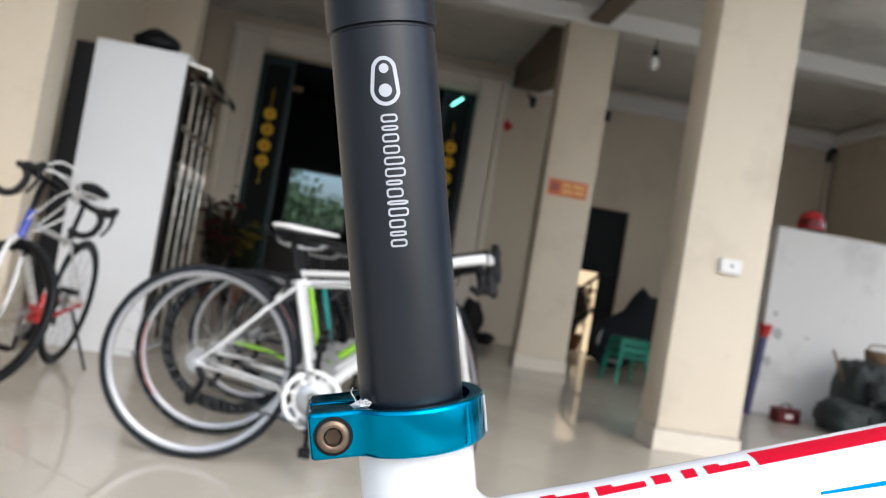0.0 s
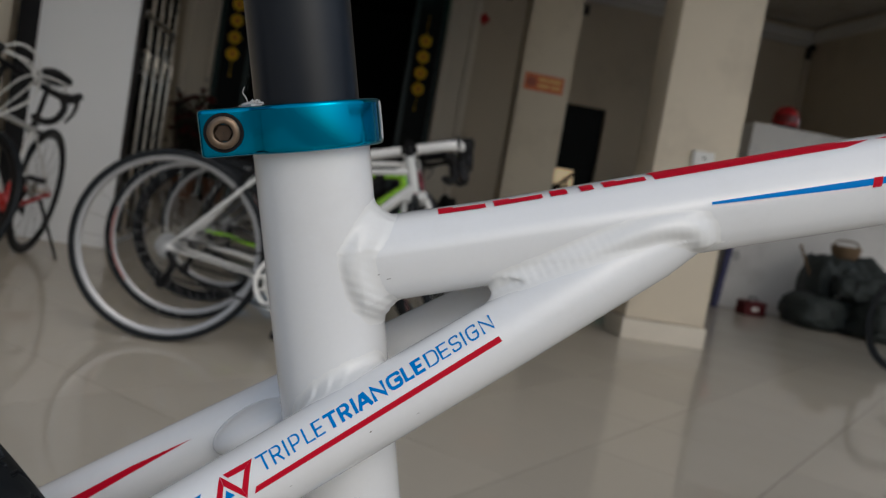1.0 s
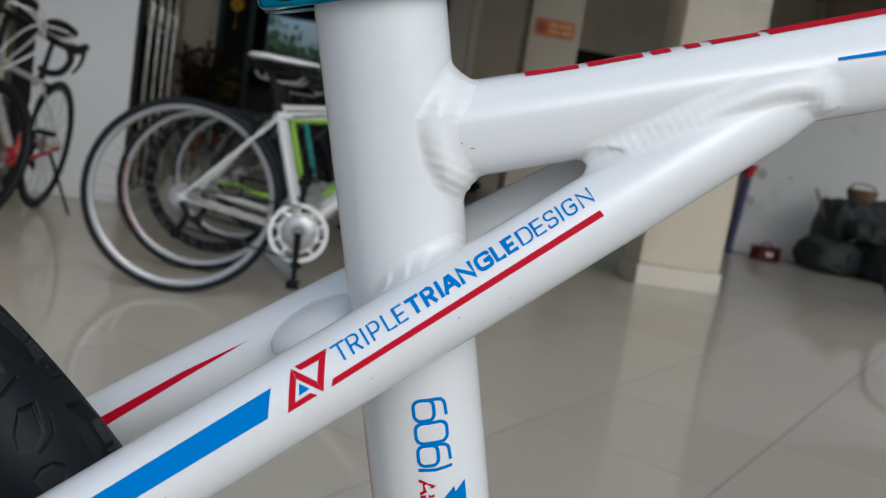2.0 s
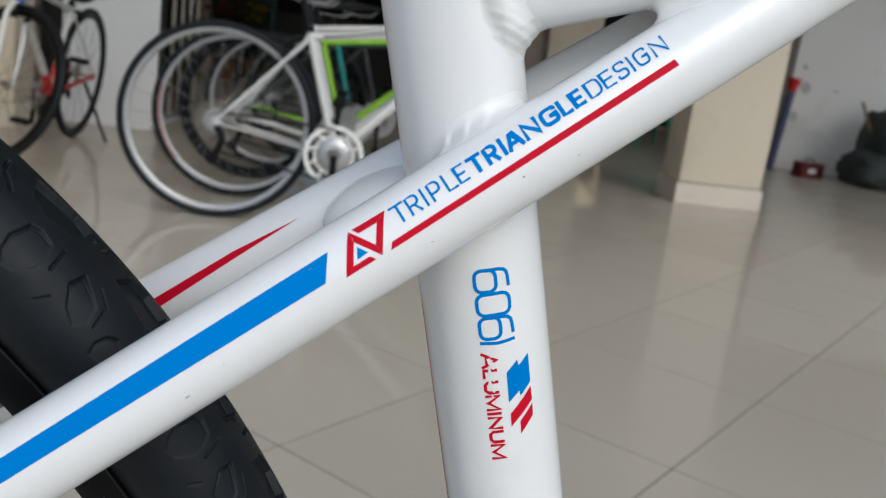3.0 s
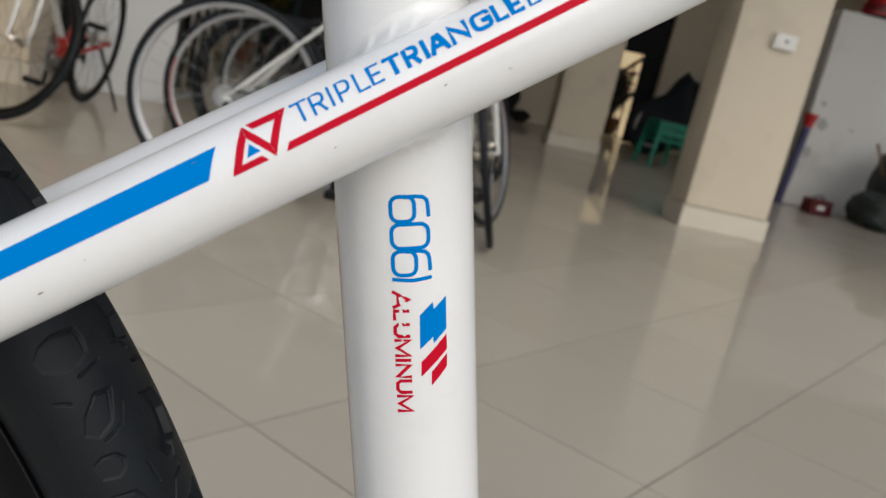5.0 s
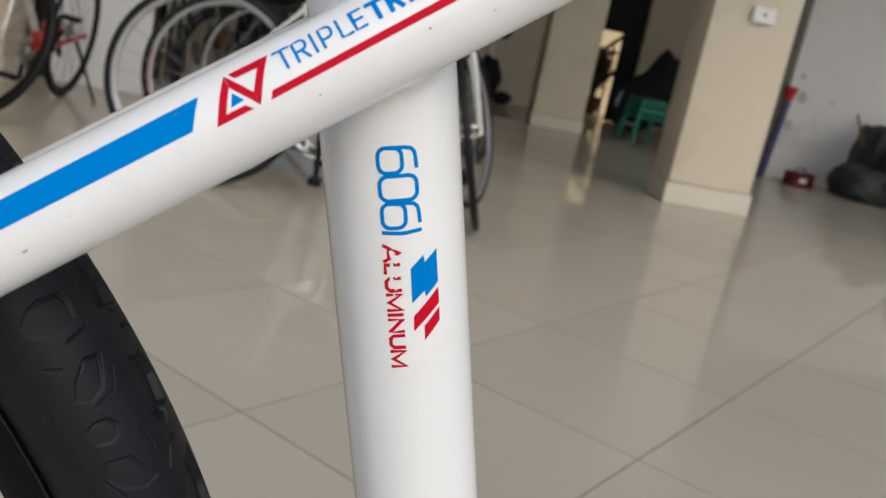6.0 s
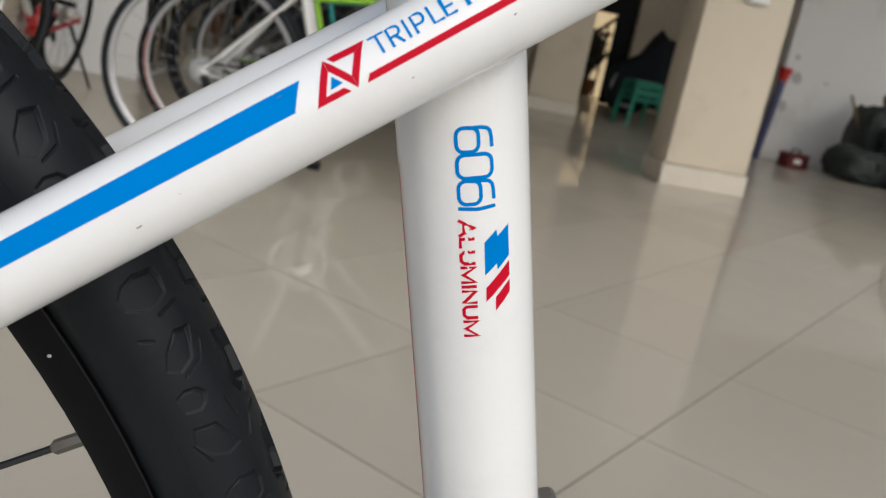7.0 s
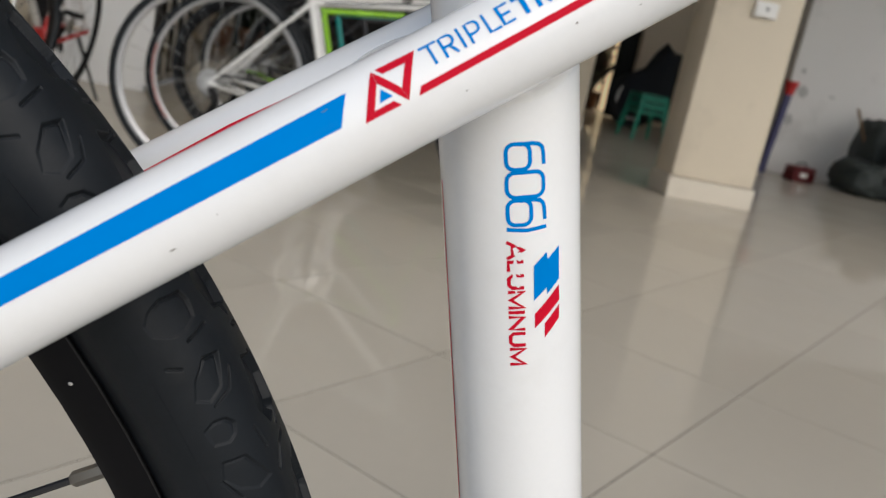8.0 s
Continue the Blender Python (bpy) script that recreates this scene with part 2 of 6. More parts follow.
def join(*geos):
    vs, fs = [], []
    for v, f in geos:
        k = len(vs)
        vs += [tuple(p) for p in v]
        fs += [tuple(i + k for i in q) for q in f]
    return vs, fs


def moved(geo, m):
    return [tuple(m @ Vector(v)) for v in geo[0]], geo[1]


def box(x0, x1, y0, y1, z0, z1, bevel=0.0, segs=1):
    bm = bmesh.new()
    bmesh.ops.create_cube(bm, size=1.0)
    for v in bm.verts:
        v.co = ((x0 + x1) / 2 + v.co.x * (x1 - x0), (y0 + y1) / 2 + v.co.y * (y1 - y0), (z0 + z1) / 2 + v.co.z * (z1 - z0))
    if bevel:
        bmesh.ops.bevel(bm, geom=bm.edges[:], offset=bevel, segments=segs, affect="EDGES", profile=0.5)
    bm.verts.index_update()
    geo = [tuple(v.co) for v in bm.verts], [tuple(v.index for v in f.verts) for f in bm.faces]
    bm.free()
    return geo


def tube(path, radius, n=12, cap=True, squash=1.0, up=(0, 0, 1)):
    """A round tube along a path; radius is one number or one for each point; squash flattens it across 'up'."""
    path = [Vector(p) for p in path]
    rad = radius if isinstance(radius, (list, tuple)) else [radius] * len(path)
    vs, fs = [], []
    side = None
    for i, p in enumerate(path):
        d = (path[min(i + 1, len(path) - 1)] - path[max(i - 1, 0)]).normalized()
        if side is None:
            ref = Vector(up)
            if abs(ref.dot(d)) > 0.95:
                ref = Vector((0, 1, 0)) if abs(d.y) < 0.9 else Vector((1, 0, 0))
            side = ref.cross(d).normalized()
        side = (side - d * side.dot(d)).normalized()
        other = d.cross(side)
        for k in range(n):
            a = 2 * math.pi * k / n
            vs.append(p + rad[i] * (math.cos(a) * side * squash + math.sin(a) * other))
    for i in range(len(path) - 1):
        for k in range(n):
            fs.append((i * n + k, i * n + (k + 1) % n, (i + 1) * n + (k + 1) % n, (i + 1) * n + k))
    if cap:
        fs.append(tuple(range(n))[::-1])
        fs.append(tuple((len(path) - 1) * n + k for k in range(n)))
    return vs, fs


def bent(points, n=8):
    """A smooth path through the points."""
    p = [Vector(q) for q in points]
    p = [p[0] * 2 - p[1]] + p + [p[-1] * 2 - p[-2]]
    out = []
    for i in range(1, len(p) - 2):
        for k in range(n):
            t = k / n
            out.append(0.5 * (2 * p[i] + (p[i + 1] - p[i - 1]) * t + (2 * p[i - 1] - 5 * p[i] + 4 * p[i + 1] - p[i + 2]) * t * t + (3 * p[i] - p[i - 1] - 3 * p[i + 1] + p[i + 2]) * t ** 3))
    return out + [p[-2]]


def lathe(profile, n=48, axis="y", closed=False, arc=2 * math.pi):
    """Turns (offset along the axis, radius) pairs round the axis."""
    full = abs(arc - 2 * math.pi) < 1e-6
    cols = n if full else n + 1
    vs, fs = [], []
    for k in range(cols):
        a = arc * k / n
        for o, r in profile:
            c, s = r * math.cos(a), r * math.sin(a)
            vs.append((c, o, s) if axis == "y" else (c, s, o) if axis == "z" else (o, c, s))
    q = len(profile)
    for k in range(n):
        k2 = (k + 1) % cols
        for i in range(q if closed else q - 1):
            j = (i + 1) % q
            fs.append((k * q + i, k * q + j, k2 * q + j, k2 * q + i))
    return vs, fs


def blob(c, r, n=10, rings=7, rough=0.0, seed=0):
    """An ellipsoid, made uneven by noise where rough is given."""
    vs, fs = [], []
    for i in range(rings + 1):
        a = math.pi * i / rings
        for k in range(n):
            b = 2 * math.pi * k / n
            d = Vector((math.sin(a) * math.cos(b), math.sin(a) * math.sin(b), math.cos(a)))
            s = 1 + rough * noise.noise(d * 1.7 + Vector((seed * 3.1, seed, 0)))
            vs.append((c[0] + r[0] * d.x * s, c[1] + r[1] * d.y * s, c[2] + r[2] * d.z * s))
    for i in range(rings):
        for k in range(n):
            fs.append((i * n + k, (i + 1) * n + k, (i + 1) * n + (k + 1) % n, i * n + (k + 1) % n))
    return vs, fs


def loft(rings, cap=True):
    n = len(rings[0])
    vs = [tuple(p) for r in rings for p in r]
    fs = [(i * n + k, i * n + (k + 1) % n, (i + 1) * n + (k + 1) % n, (i + 1) * n + k) for i in range(len(rings) - 1) for k in range(n)]
    if cap:
        fs += [tuple(range(n))[::-1], tuple((len(rings) - 1) * n + k for k in range(n))]
    return vs, fs


def rod(p, q, r, n=6):
    return tube([p, q], r, n)


# ---- the white mountain bike that the camera passes: x ahead, y to its left, z up along its plane ----
BIKE = thing("mountain_bike", pose(0.0677, 0.2982, 0, 3.157), "white aluminium mountain bike with blue and red decals, parked on tiles", "bicycle")


class Round:
    """A round tube of the frame: places decals by millimetres along it and round it."""

    def __init__(self, a, d, r, up):
        self.a, self.d, self.r = Vector(a), Vector(d).normalized(), r
        e = Vector((0, -1, 0))
        self.e1 = (e - self.d * e.dot(self.d)).normalized()
        self.e2 = self.d.cross(self.e1)
        if self.e2.dot(Vector(up)) < 0:
            self.e2 = -self.e2

    def at(self, s, h, lift=0.0):
        f = h / 1000 / self.r
        return self.a + self.d * (s / 1000) + (self.r + lift) * (math.cos(f) * self.e1 + math.sin(f) * self.e2)

    def line(self, s):
        return self.a + self.d * (s / 1000)


SEAT_TUBE = Round((0, 0, 0.60089), (-0.24986, 0, 0.96828), 0.01745, (1, 0, 0))
POST = Round((0, 0, 0.60089), (-0.24986, 0, 0.96828), 0.01545, (1, 0, 0))
STAY_R = Round((-0.04719, -0.02973, 0.64099), (0.79239, 0.14731, 0.59196), 0.01084, (0, 0, 1))
STAY_L = Round((-0.04719, 0.02973, 0.64099), (0.79239, -0.14731, 0.59196), 0.01084, (0, 0, 1))


def film(name, bm, tube_, material, parent, lift=0.00012, label="", step=7):
    """Lays flat shapes (x along the tube, y round it, in mm) on a tube as a thin film."""
    bm.normal_update()
    bmesh.ops.triangulate(bm, faces=bm.faces[:], ngon_method="EAR_CLIP")
    lo, hi = min(v.co.y for v in bm.verts), max(v.co.y for v in bm.verts)
    w = tube_.r * 1000 * radians(step)
    y = math.ceil(lo / w) * w
    while y < hi:
        bmesh.ops.bisect_plane(bm, geom=bm.verts[:] + bm.edges[:] + bm.faces[:], plane_co=(0, y, 0), plane_no=(0, 1, 0), dist=1e-6)
        y += w
    for v in bm.verts:
        v.co = tube_.at(v.co.x, v.co.y, lift + v.co.z)
    for f in bm.faces:
        f.normal_update()
        if f.normal.dot(f.calc_center_median() - tube_.a - tube_.d * (f.calc_center_median() - tube_.a).dot(tube_.d)) < 0:
            f.normal_flip()
    return part(name, bm, material, parent, label)


def shapes(*polys):
    bm = bmesh.new()
    for p in polys:
        bm.faces.new([bm.verts.new((x, y, 0)) for x, y in p])
    return bm


def ribbon(bm, pts, w, closed=False):
    """A stroke of width w through the points."""
    n = len(pts)
    left, right = [], []
    for i, p in enumerate(pts):
        a = pts[i - 1] if closed or i else p
        b = pts[(i + 1) % n] if closed or i < n - 1 else p
        d = Vector((b[0] - a[0], b[1] - a[1])).normalized()
        e = Vector((p[0] - a[0], p[1] - a[1]))
        h = w / 2 * (min(1.7, 1 / max(0.1, abs(e.normalized().dot(d)))) if e.length > 1e-6 else 1.0)
        left.append(bm.verts.new((p[0] - d.y * h, p[1] + d.x * h, 0)))
        right.append(bm.verts.new((p[0] + d.y * h, p[1] - d.x * h, 0)))
    for i in range(n if closed else n - 1):
        j = (i + 1) % n
        bm.faces.new((left[i], right[i], right[j], left[j]))


def rounded(x0, x1, y0, y1, r, n=5):
    out = []
    for cx, cy, a0 in ((x1 - r, y1 - r, 0), (x0 + r, y1 - r, 90), (x0 + r, y0 + r, 180), (x1 - r, y0 + r, 270)):
        out += [(cx + r * math.cos(radians(a0 + 90 * k / n)), cy + r * math.sin(radians(a0 + 90 * k / n))) for k in range(n + 1)]
    return out


def eased(pts, r):
    """A line through the points; those marked with a third number are rounded off."""
    out = []
    for i, p in enumerate(pts):
        if len(p) < 3:
            out.append(p)
            continue
        c, a, b = Vector(p[:2]), Vector(pts[i - 1][:2]), Vector(pts[(i + 1) % len(pts)][:2])
        u, w = (a - c), (b - c)
        q = min(r, u.length / 2.02, w.length / 2.02)
        u, w = c + u.normalized() * q, c + w.normalized() * q
        out += [tuple(u.lerp(c, t).lerp(c.lerp(w, t), t)) for t in (0, 0.25, 0.5, 0.75, 1)]
    return out


def glyph(ch, x0, x1, y1, w):
    """The strokes of one wide, squarish capital from 0 to y1: (points, closed)."""
    a, b, c, d = x0 + w / 2, x1 - w / 2, w / 2, y1 - w / 2
    m, e, g = (x0 + x1) / 2, y1 * 0.47, 0.2 * y1
    return {
        "T": [([(x0, d), (x1, d)], 0), ([(m, 0), (m, d)], 0)],
        "R": [([(a, 0), (a, d), (b, d, 1), (b, e - 0.1, 1), (a, e - 0.1)], 0), ([(m, e), (b, 0)], 0)],
        "I": [([(m, 0), (m, y1)], 0)],
        "P": [([(a, 0), (a, d), (b, d, 1), (b, e - 0.4, 1), (a, e - 0.4)], 0)],
        "L": [([(a, y1), (a, c), (x1, c)], 0)],
        "E": [([(x1, d), (a, d), (a, c), (x1, c)], 0), ([(a, e), (x1 - w * 0.4, e)], 0)],
        "A": [([(x0 + w * 0.3, 0), (m - w * 0.2, d), (m + w * 0.2, d), (x1 - w * 0.3, 0)], 0), ([(a + 0.2, 0.32 * y1), (b - 0.2, 0.32 * y1)], 0)],
        "N": [([(a, 0), (a, d), (b, c), (b, y1)], 0)],
        "G": [([(b, d - g), (b, d, 1), (a, d, 1), (a, c, 1), (b, c, 1), (b, e), (m, e)], 0)],
        "D": [([(a, c), (b, c, 1), (b, d, 1), (a, d)], 1)],
        "S": [([(b, d - g), (b, d, 1), (a, d, 1), (a, e, 1), (b, e, 1), (b, c, 1), (a, c, 1), (a, c + g)], 0)],
    }[ch]


# frame tubes
BB = Vector((0.0752, 0, 0.31))
st_top = SEAT_TUBE.line(147)
part("seat_tube", tube([BB, SEAT_TUBE.line(-100), SEAT_TUBE.line(0), st_top], 0.01745, 64), FRAME_WHITE, BIKE)


def top_section(u):
    """Cross-section of the shaped top tube at u."""
    k = max(0.0, min(1.0, (u - 0.02) / 0.12))
    crease = 0.7267 + 0.3155 * (u - 0.0213)
    hi, lo, w = 0.0092 + 0.0035 * k, 0.0172, 0.0156
    half = [(0.0, hi), (0.0045, hi - 0.0002), (0.0078, hi - 0.0012), (0.0105, hi - 0.0034), (0.0136, 0.0028), (0.0151, 0.0008), (w, -0.0014), (0.0154, -0.005), (0.0147, -0.0098), (0.0132, -0.0136), (0.0102, -0.0162), (0.0058, -lo - 0.0003), (0.0, -lo - 0.0008)]
    ring = half + [(-a, b) for a, b in half[-2:0:-1]]
    return [(u, -a, crease + b) for a, b in ring]


us = [-0.03, -0.01, 0.0, 0.02, 0.04, 0.06, 0.08, 0.1, 0.12, 0.14, 0.17, 0.22, 0.3, 0.4, 0.5, 0.545]
TOP_TUBE = part("top_tube", loft([top_section(u) for u in us]), FRAME_WHITE, BIKE, sharp=70)


def top_film(name, u0, u1, edges, material, lift=0.00015, n=10, label=""):
    """A strip on the top tube between two heights over its crease, along its near or upper face."""
    vs, fs = [], []
    for i in range(n + 1):
        u = u0 + (u1 - u0) * i / n
        for v, dz in edges(u, i / n):
            vs.append((u, v, 0.7267 + 0.3155 * (u - 0.0213) + dz))
    q = len(vs) // (n + 1)
    for i in range(n):
        for k in range(q - 1):
            fs.append((i * q + k, i * q + k + 1, (i + 1) * q + k + 1, (i + 1) * q + k))
    return part(name, (vs, fs), material, TOP_TUBE, label)


def crest(u, t):
    k = max(0.0, min(1.0, (u - 0.02) / 0.12))
    hi = 0.0092 + 0.0035 * k
    return hi


# red line along the crest and cut-off red letter feet behind it
top_film("crest_line", 0.069, 0.54, lambda u, t: [(0.0012, crest(u, t) + 0.0002), (-0.0046, crest(u, t) + 0.0001), (-0.0078, crest(u, t) - 0.0010)], DECAL_RED)
for u0, u1, solid in ((0.004, 0.0085, 1), (0.0085, 0.018, 0), (0.0205, 0.0255, 1), (0.0255, 0.035, 0), (0.0375, 0.0425, 1), (0.0465, 0.0505, 1), (0.0535, 0.058, 1), (0.058, 0.0665, 0)):
    top_film("letter_foot", u0, u1, (lambda u, t: [(-0.0024, crest(u, t) + 0.0002), (-0.0046, crest(u, t) + 0.0001), (-0.0074, crest(u, t) - 0.0008)]) if solid else (lambda u, t: [(-0.0046, crest(u, t) + 0.0001), (-0.0074, crest(u, t) - 0.0008)]), DECAL_RED, n=3)
# thin blue line that swells along the crease
top_film("blue_line", 0.0855, 0.54, lambda u, t: [(-0.01520, 0.0008), (-0.0155, 0.0001), (-0.0157, 0.0 - 0.0014 * min(1, (u - 0.0855) / 0.045))], DECAL_BLUE)
top_film("pink_mark", 0.1365, 0.1395, lambda u, t: [(-0.01535, 0.001), (-0.0158, -0.0006), (-0.0159, -0.0022)], DECAL_RED, 0.0003, 3)

for u, dz, a in ((-0.0090, -0.0082, 0.0011), (-0.0118, -0.0064, 0.0005)):
    top_film("scuff_mark", u, u + a, lambda u, t: [(-0.01570, dz + 0.00012), (-0.01565, dz - 0.00012)], NIPPLE, n=2)

# seat stays, which run past the seat tube into the sides of the top tube
for name, s, flip in (("seat_stay", STAY_R, -1), ("seat_stay", STAY_L, 1)):
    path = [Vector((-0.381, flip * 0.066, 0.374)), Vector((-0.345, flip * 0.0655, 0.415)), s.line(-240), s.line(-120), s.line(0), s.line(100), s.line(150), s.line(171)]
    stay_ob = part(name, tube(path, [0.007, 0.009, 0.0102, 0.01084, 0.01084, 0.01084, 0.0105, 0.0085], 48), FRAME_WHITE, BIKE, "white seat stay with blue and red decals" if flip < 0 else "white seat stay with a red streak")
    if flip < 0:
        NEAR_STAY = stay_ob
    else:
        FAR_STAY = stay_ob
part("stay_bridge", blob((0, 0, 0), (0.0165, 0.0130, 0.0068), 36, 24), FRAME_WHITE, BIKE, m=Matrix.Translation((-0.0400, 0.0182, 0.6474)) @ Matrix.Rotation(-0.64, 4, "Y"))

# weld beads
def net(field, lo, hi, step):
    """The zero surface of a field over a box, as points and faces, but for where the field says that it is far off."""
    axes = [np.arange(lo[k], hi[k] + step, step) for k in range(3)]
    P = np.meshgrid(*axes, indexing="ij")
    d, far = field(*P)
    inside = d < 0
    cells = tuple(n - 1 for n in d.shape)
    total, count, near = np.zeros(cells + (3,)), np.zeros(cells), np.zeros(cells, bool)
    corner = [(i, j, k) for i in (0, 1) for j in (0, 1) for k in (0, 1)]

    def at(a, c):
        return a[c[0]:c[0] + cells[0], c[1]:c[1] + cells[1], c[2]:c[2] + cells[2]]

    for c in corner:
        near |= ~at(far, c)
        for k in range(3):
            if c[k] == 0:
                e = tuple(c[m] + (m == k) for m in range(3))
                da, db = at(d, c), at(d, e)
                cross = (da < 0) != (db < 0)
                t = np.where(cross, da / np.where(cross, da - db, 1.0), 0.0)
                for m in range(3):
                    total[..., m] += np.where(cross, c[m] + (t if m == k else 0.0), 0.0)
                count += cross
    live = (count > 0) & near
    index = np.full(cells, -1)
    index[live] = np.arange(live.sum())
    pts = (np.argwhere(live) + total[live] / count[live][:, None]) * step + np.array(lo)
    faces = []
    for k in range(3):
        u, v = [(1, 2), (2, 0), (0, 1)][k]
        sl = [slice(1, -1)] * 3
        sl[k] = slice(0, -1)
        sh = list(sl)
        sh[k] = slice(1, None)
        a, b = inside[tuple(sl)], inside[tuple(sh)]
        for flip in (0, 1):
            where = np.argwhere((a & ~b) if flip == 0 else (~a & b))
            where[:, u] += 1
            where[:, v] += 1
            if not len(where):
                continue
            quad = []
            for du, dv in ((-1, -1), (0, -1), (0, 0), (-1, 0)):
                w = where.copy()
                w[:, u] += du
                w[:, v] += dv
                quad.append(index[w[:, 0], w[:, 1], w[:, 2]])
            q = np.stack(quad if flip == 0 else quad[::-1], 1)
            faces += [tuple(int(i) for i in row) for row in q[(q >= 0).all(1)]]
    return pts, faces


def round_field(t, ends=(-1.0, 1.0), taper=None):
    """Distance to one of the frame's round tubes."""
    def f(x, y, z):
        p = [x - t.a.x, y - t.a.y, z - t.a.z]
        s = p[0] * t.d.x + p[1] * t.d.y + p[2] * t.d.z
        r = np.sqrt(np.maximum(p[0] ** 2 + p[1] ** 2 + p[2] ** 2 - s * s, 0))
        rad = t.r if taper is None else np.interp(s, taper[0], taper[1])
        return np.maximum(r - rad, np.maximum(ends[0] - s, s - ends[1]))
    return f


def top_field(x, y, z):
    """Distance to the shaped top tube."""
    k = np.clip((x - 0.02) / 0.12, 0, 1)
    hi = 0.0092 + 0.0035 * k
    w = z - (0.7267 + 0.3155 * (x - 0.0213))
    v = np.abs(y)
    half = [(0.0, hi), (0.0045, hi - 0.0002), (0.0078, hi - 0.0012), (0.0105, hi - 0.0034), (0.0136, 0.0028), (0.0151, 0.0008), (0.0156, -0.0014), (0.0154, -0.005), (0.0147, -0.0098), (0.0132, -0.0136), (0.0102, -0.0162), (0.0058, -0.0175), (0.0, -0.0180)]
    best, inner = np.full(x.shape, 1.0), np.full(x.shape, True)
    for (a0, b0), (a1, b1) in zip(half, half[1:]):
        da, db = a1 - a0, b1 - b0
        t = np.clip(((v - a0) * da + (w - b0) * db) / (da * da + db * db), 0, 1)
        best = np.minimum(best, np.hypot(v - a0 - t * da, w - b0 - t * db))
        inner &= (v - a0) * db - (w - b0) * da > 0
    inside = inner | ((v < 0.0135) & (w < 0.0028) & (w > -0.0135))
    return np.where(inside, -best, best) * 0.97


def weld(lo, hi, f, g, r, k, along, pitch, seed, keep=None, ripple=0.10, step=0.0006):
    """Weld metal in the seam between two tubes: lapped puddles that run out smoothly on to both."""
    rng = random.Random(seed)
    ph = [rng.uniform(0, 6.28) for _ in range(6)]
    ax = Vector(along).normalized()

    def field(x, y, z):
        a, b = f(x, y, z), g(x, y, z)
        ga, gb = np.gradient(a, step), np.gradient(b, step)
        c = np.clip(sum(p * q for p, q in zip(ga, gb)), -0.6, 0.97)
        hard = np.minimum(a, b)
        seam = np.sqrt(np.maximum((a * a + b * b - 2 * a * b * c) / (1 - c * c), 0))
        s = x * ax.x + y * ax.y + z * ax.z
        wob = 0.4 * np.sin(s / 0.0061 + ph[0]) + 0.3 * np.sin(s / 0.0029 + ph[1] + y * 300) + 0.15 * np.sin(y / 0.0021 + z / 0.0027 + ph[2])
        lap = (s / pitch + 0.2 * wob + 0.25 * (a - b) / 0.004) % 1.0
        rip = np.minimum(lap, (1 - lap) * 3) - 0.37
        size = r * (1 + ripple * rip * (1 + 0.8 * np.sin(s / 0.0094 + ph[3])) + 0.05 * wob)
        if keep is not None:
            size = size - r * 2 * (1 - keep(x, y, z))
        bead = seam - size
        h = np.clip(0.5 + 0.5 * (bead - hard) / k, 0, 1)
        return bead * (1 - h) + hard * h - k * h * (1 - h) + 0.00005, bead - hard > k * 1.3
    return net(field, lo, hi, step)


STAY_TAPER = ([0, 0.1, 0.15, 0.171, 0.2], [0.01084, 0.01084, 0.0105, 0.0085, 0.001])
part("weld_bead", weld((-0.030, -0.024, 0.685), (0.024, 0.012, 0.752), round_field(SEAT_TUBE, (-1, 0.147)), top_field, 0.0032, 0.0040, (0.1, 0.25, 1), 0.0027, 2, lambda x, y, z: np.clip((0.96828 * x + 0.24986 * (z - 0.60089) + 0.0040) / 0.015, 0, 1), 0.16), BEAD_WHITE, BIKE, sharp=80)
part("weld_bead", weld((0.006, -0.032, 0.694), (0.106, -0.006, 0.758), round_field(STAY_R, (-1, 0.2), STAY_TAPER), top_field, 0.0030, 0.0034, (1, 0, 0.35), 0.0025, 3, lambda x, y, z: (0.3 * np.clip((0.036 - x) / 0.014, 0, 1) + np.sqrt(np.clip((0.1005 - x) / 0.010, 0, 1)) * np.clip((z - 0.7215 - 0.3155 * (x - 0.0213) + 0.012) / 0.004 + 4 * np.clip((0.075 - x) / 0.02, 0, 1), 0, 1)) * np.clip((x - 0.0190) / 0.004, 0, 1), 0.048), BEAD_WHITE, BIKE, sharp=80)
part("weld_bead", weld((-0.050, -0.030, 0.640), (0.020, -0.002, 0.712), round_field(SEAT_TUBE, (-1, 0.147)), round_field(STAY_R, (-1, 0.2), STAY_TAPER), 0.0030, 0.0036, (1, 0, 0.35), 0.0062, 5, lambda x, y, z: 1 + 0.22 * np.clip((x + 0.012) / 0.012, 0, 1), 0.16), BEAD_WHITE, BIKE, sharp=80)

# seat tube decals
DIGITS = []
for s0 in (40.6, 27.3):
    SIX = bmesh.new()
    DIGITS.append(SIX)
    ribbon(SIX, rounded(s0 - 6.0, s0, -3.55, 2.0, 1.9), 0.95, True)
    ribbon(SIX, [(s0 - 0.1, -0.5), (s0 - 0.05, 2.6), (s0 - 0.35, 4.2), (s0 - 1.1, 5.0), (s0 - 2.2, 5.25), (s0 - 5.2, 5.4)], 0.95)
SIX = bmesh.new()
DIGITS.append(SIX)
ribbon(SIX, rounded(28.0, 33.9, -3.6, 5.2, 2.0), 0.95, True)
SIX = bmesh.new()
DIGITS.append(SIX)
ribbon(SIX, [(20.3, -3.9), (19.9, 1.0), (20.4, 5.7)], 0.95)
SEAT_OB = BIKE.children[0]
for SIX in DIGITS:
    film("digit", SIX, SEAT_TUBE, DECAL_BLUE, SEAT_OB)
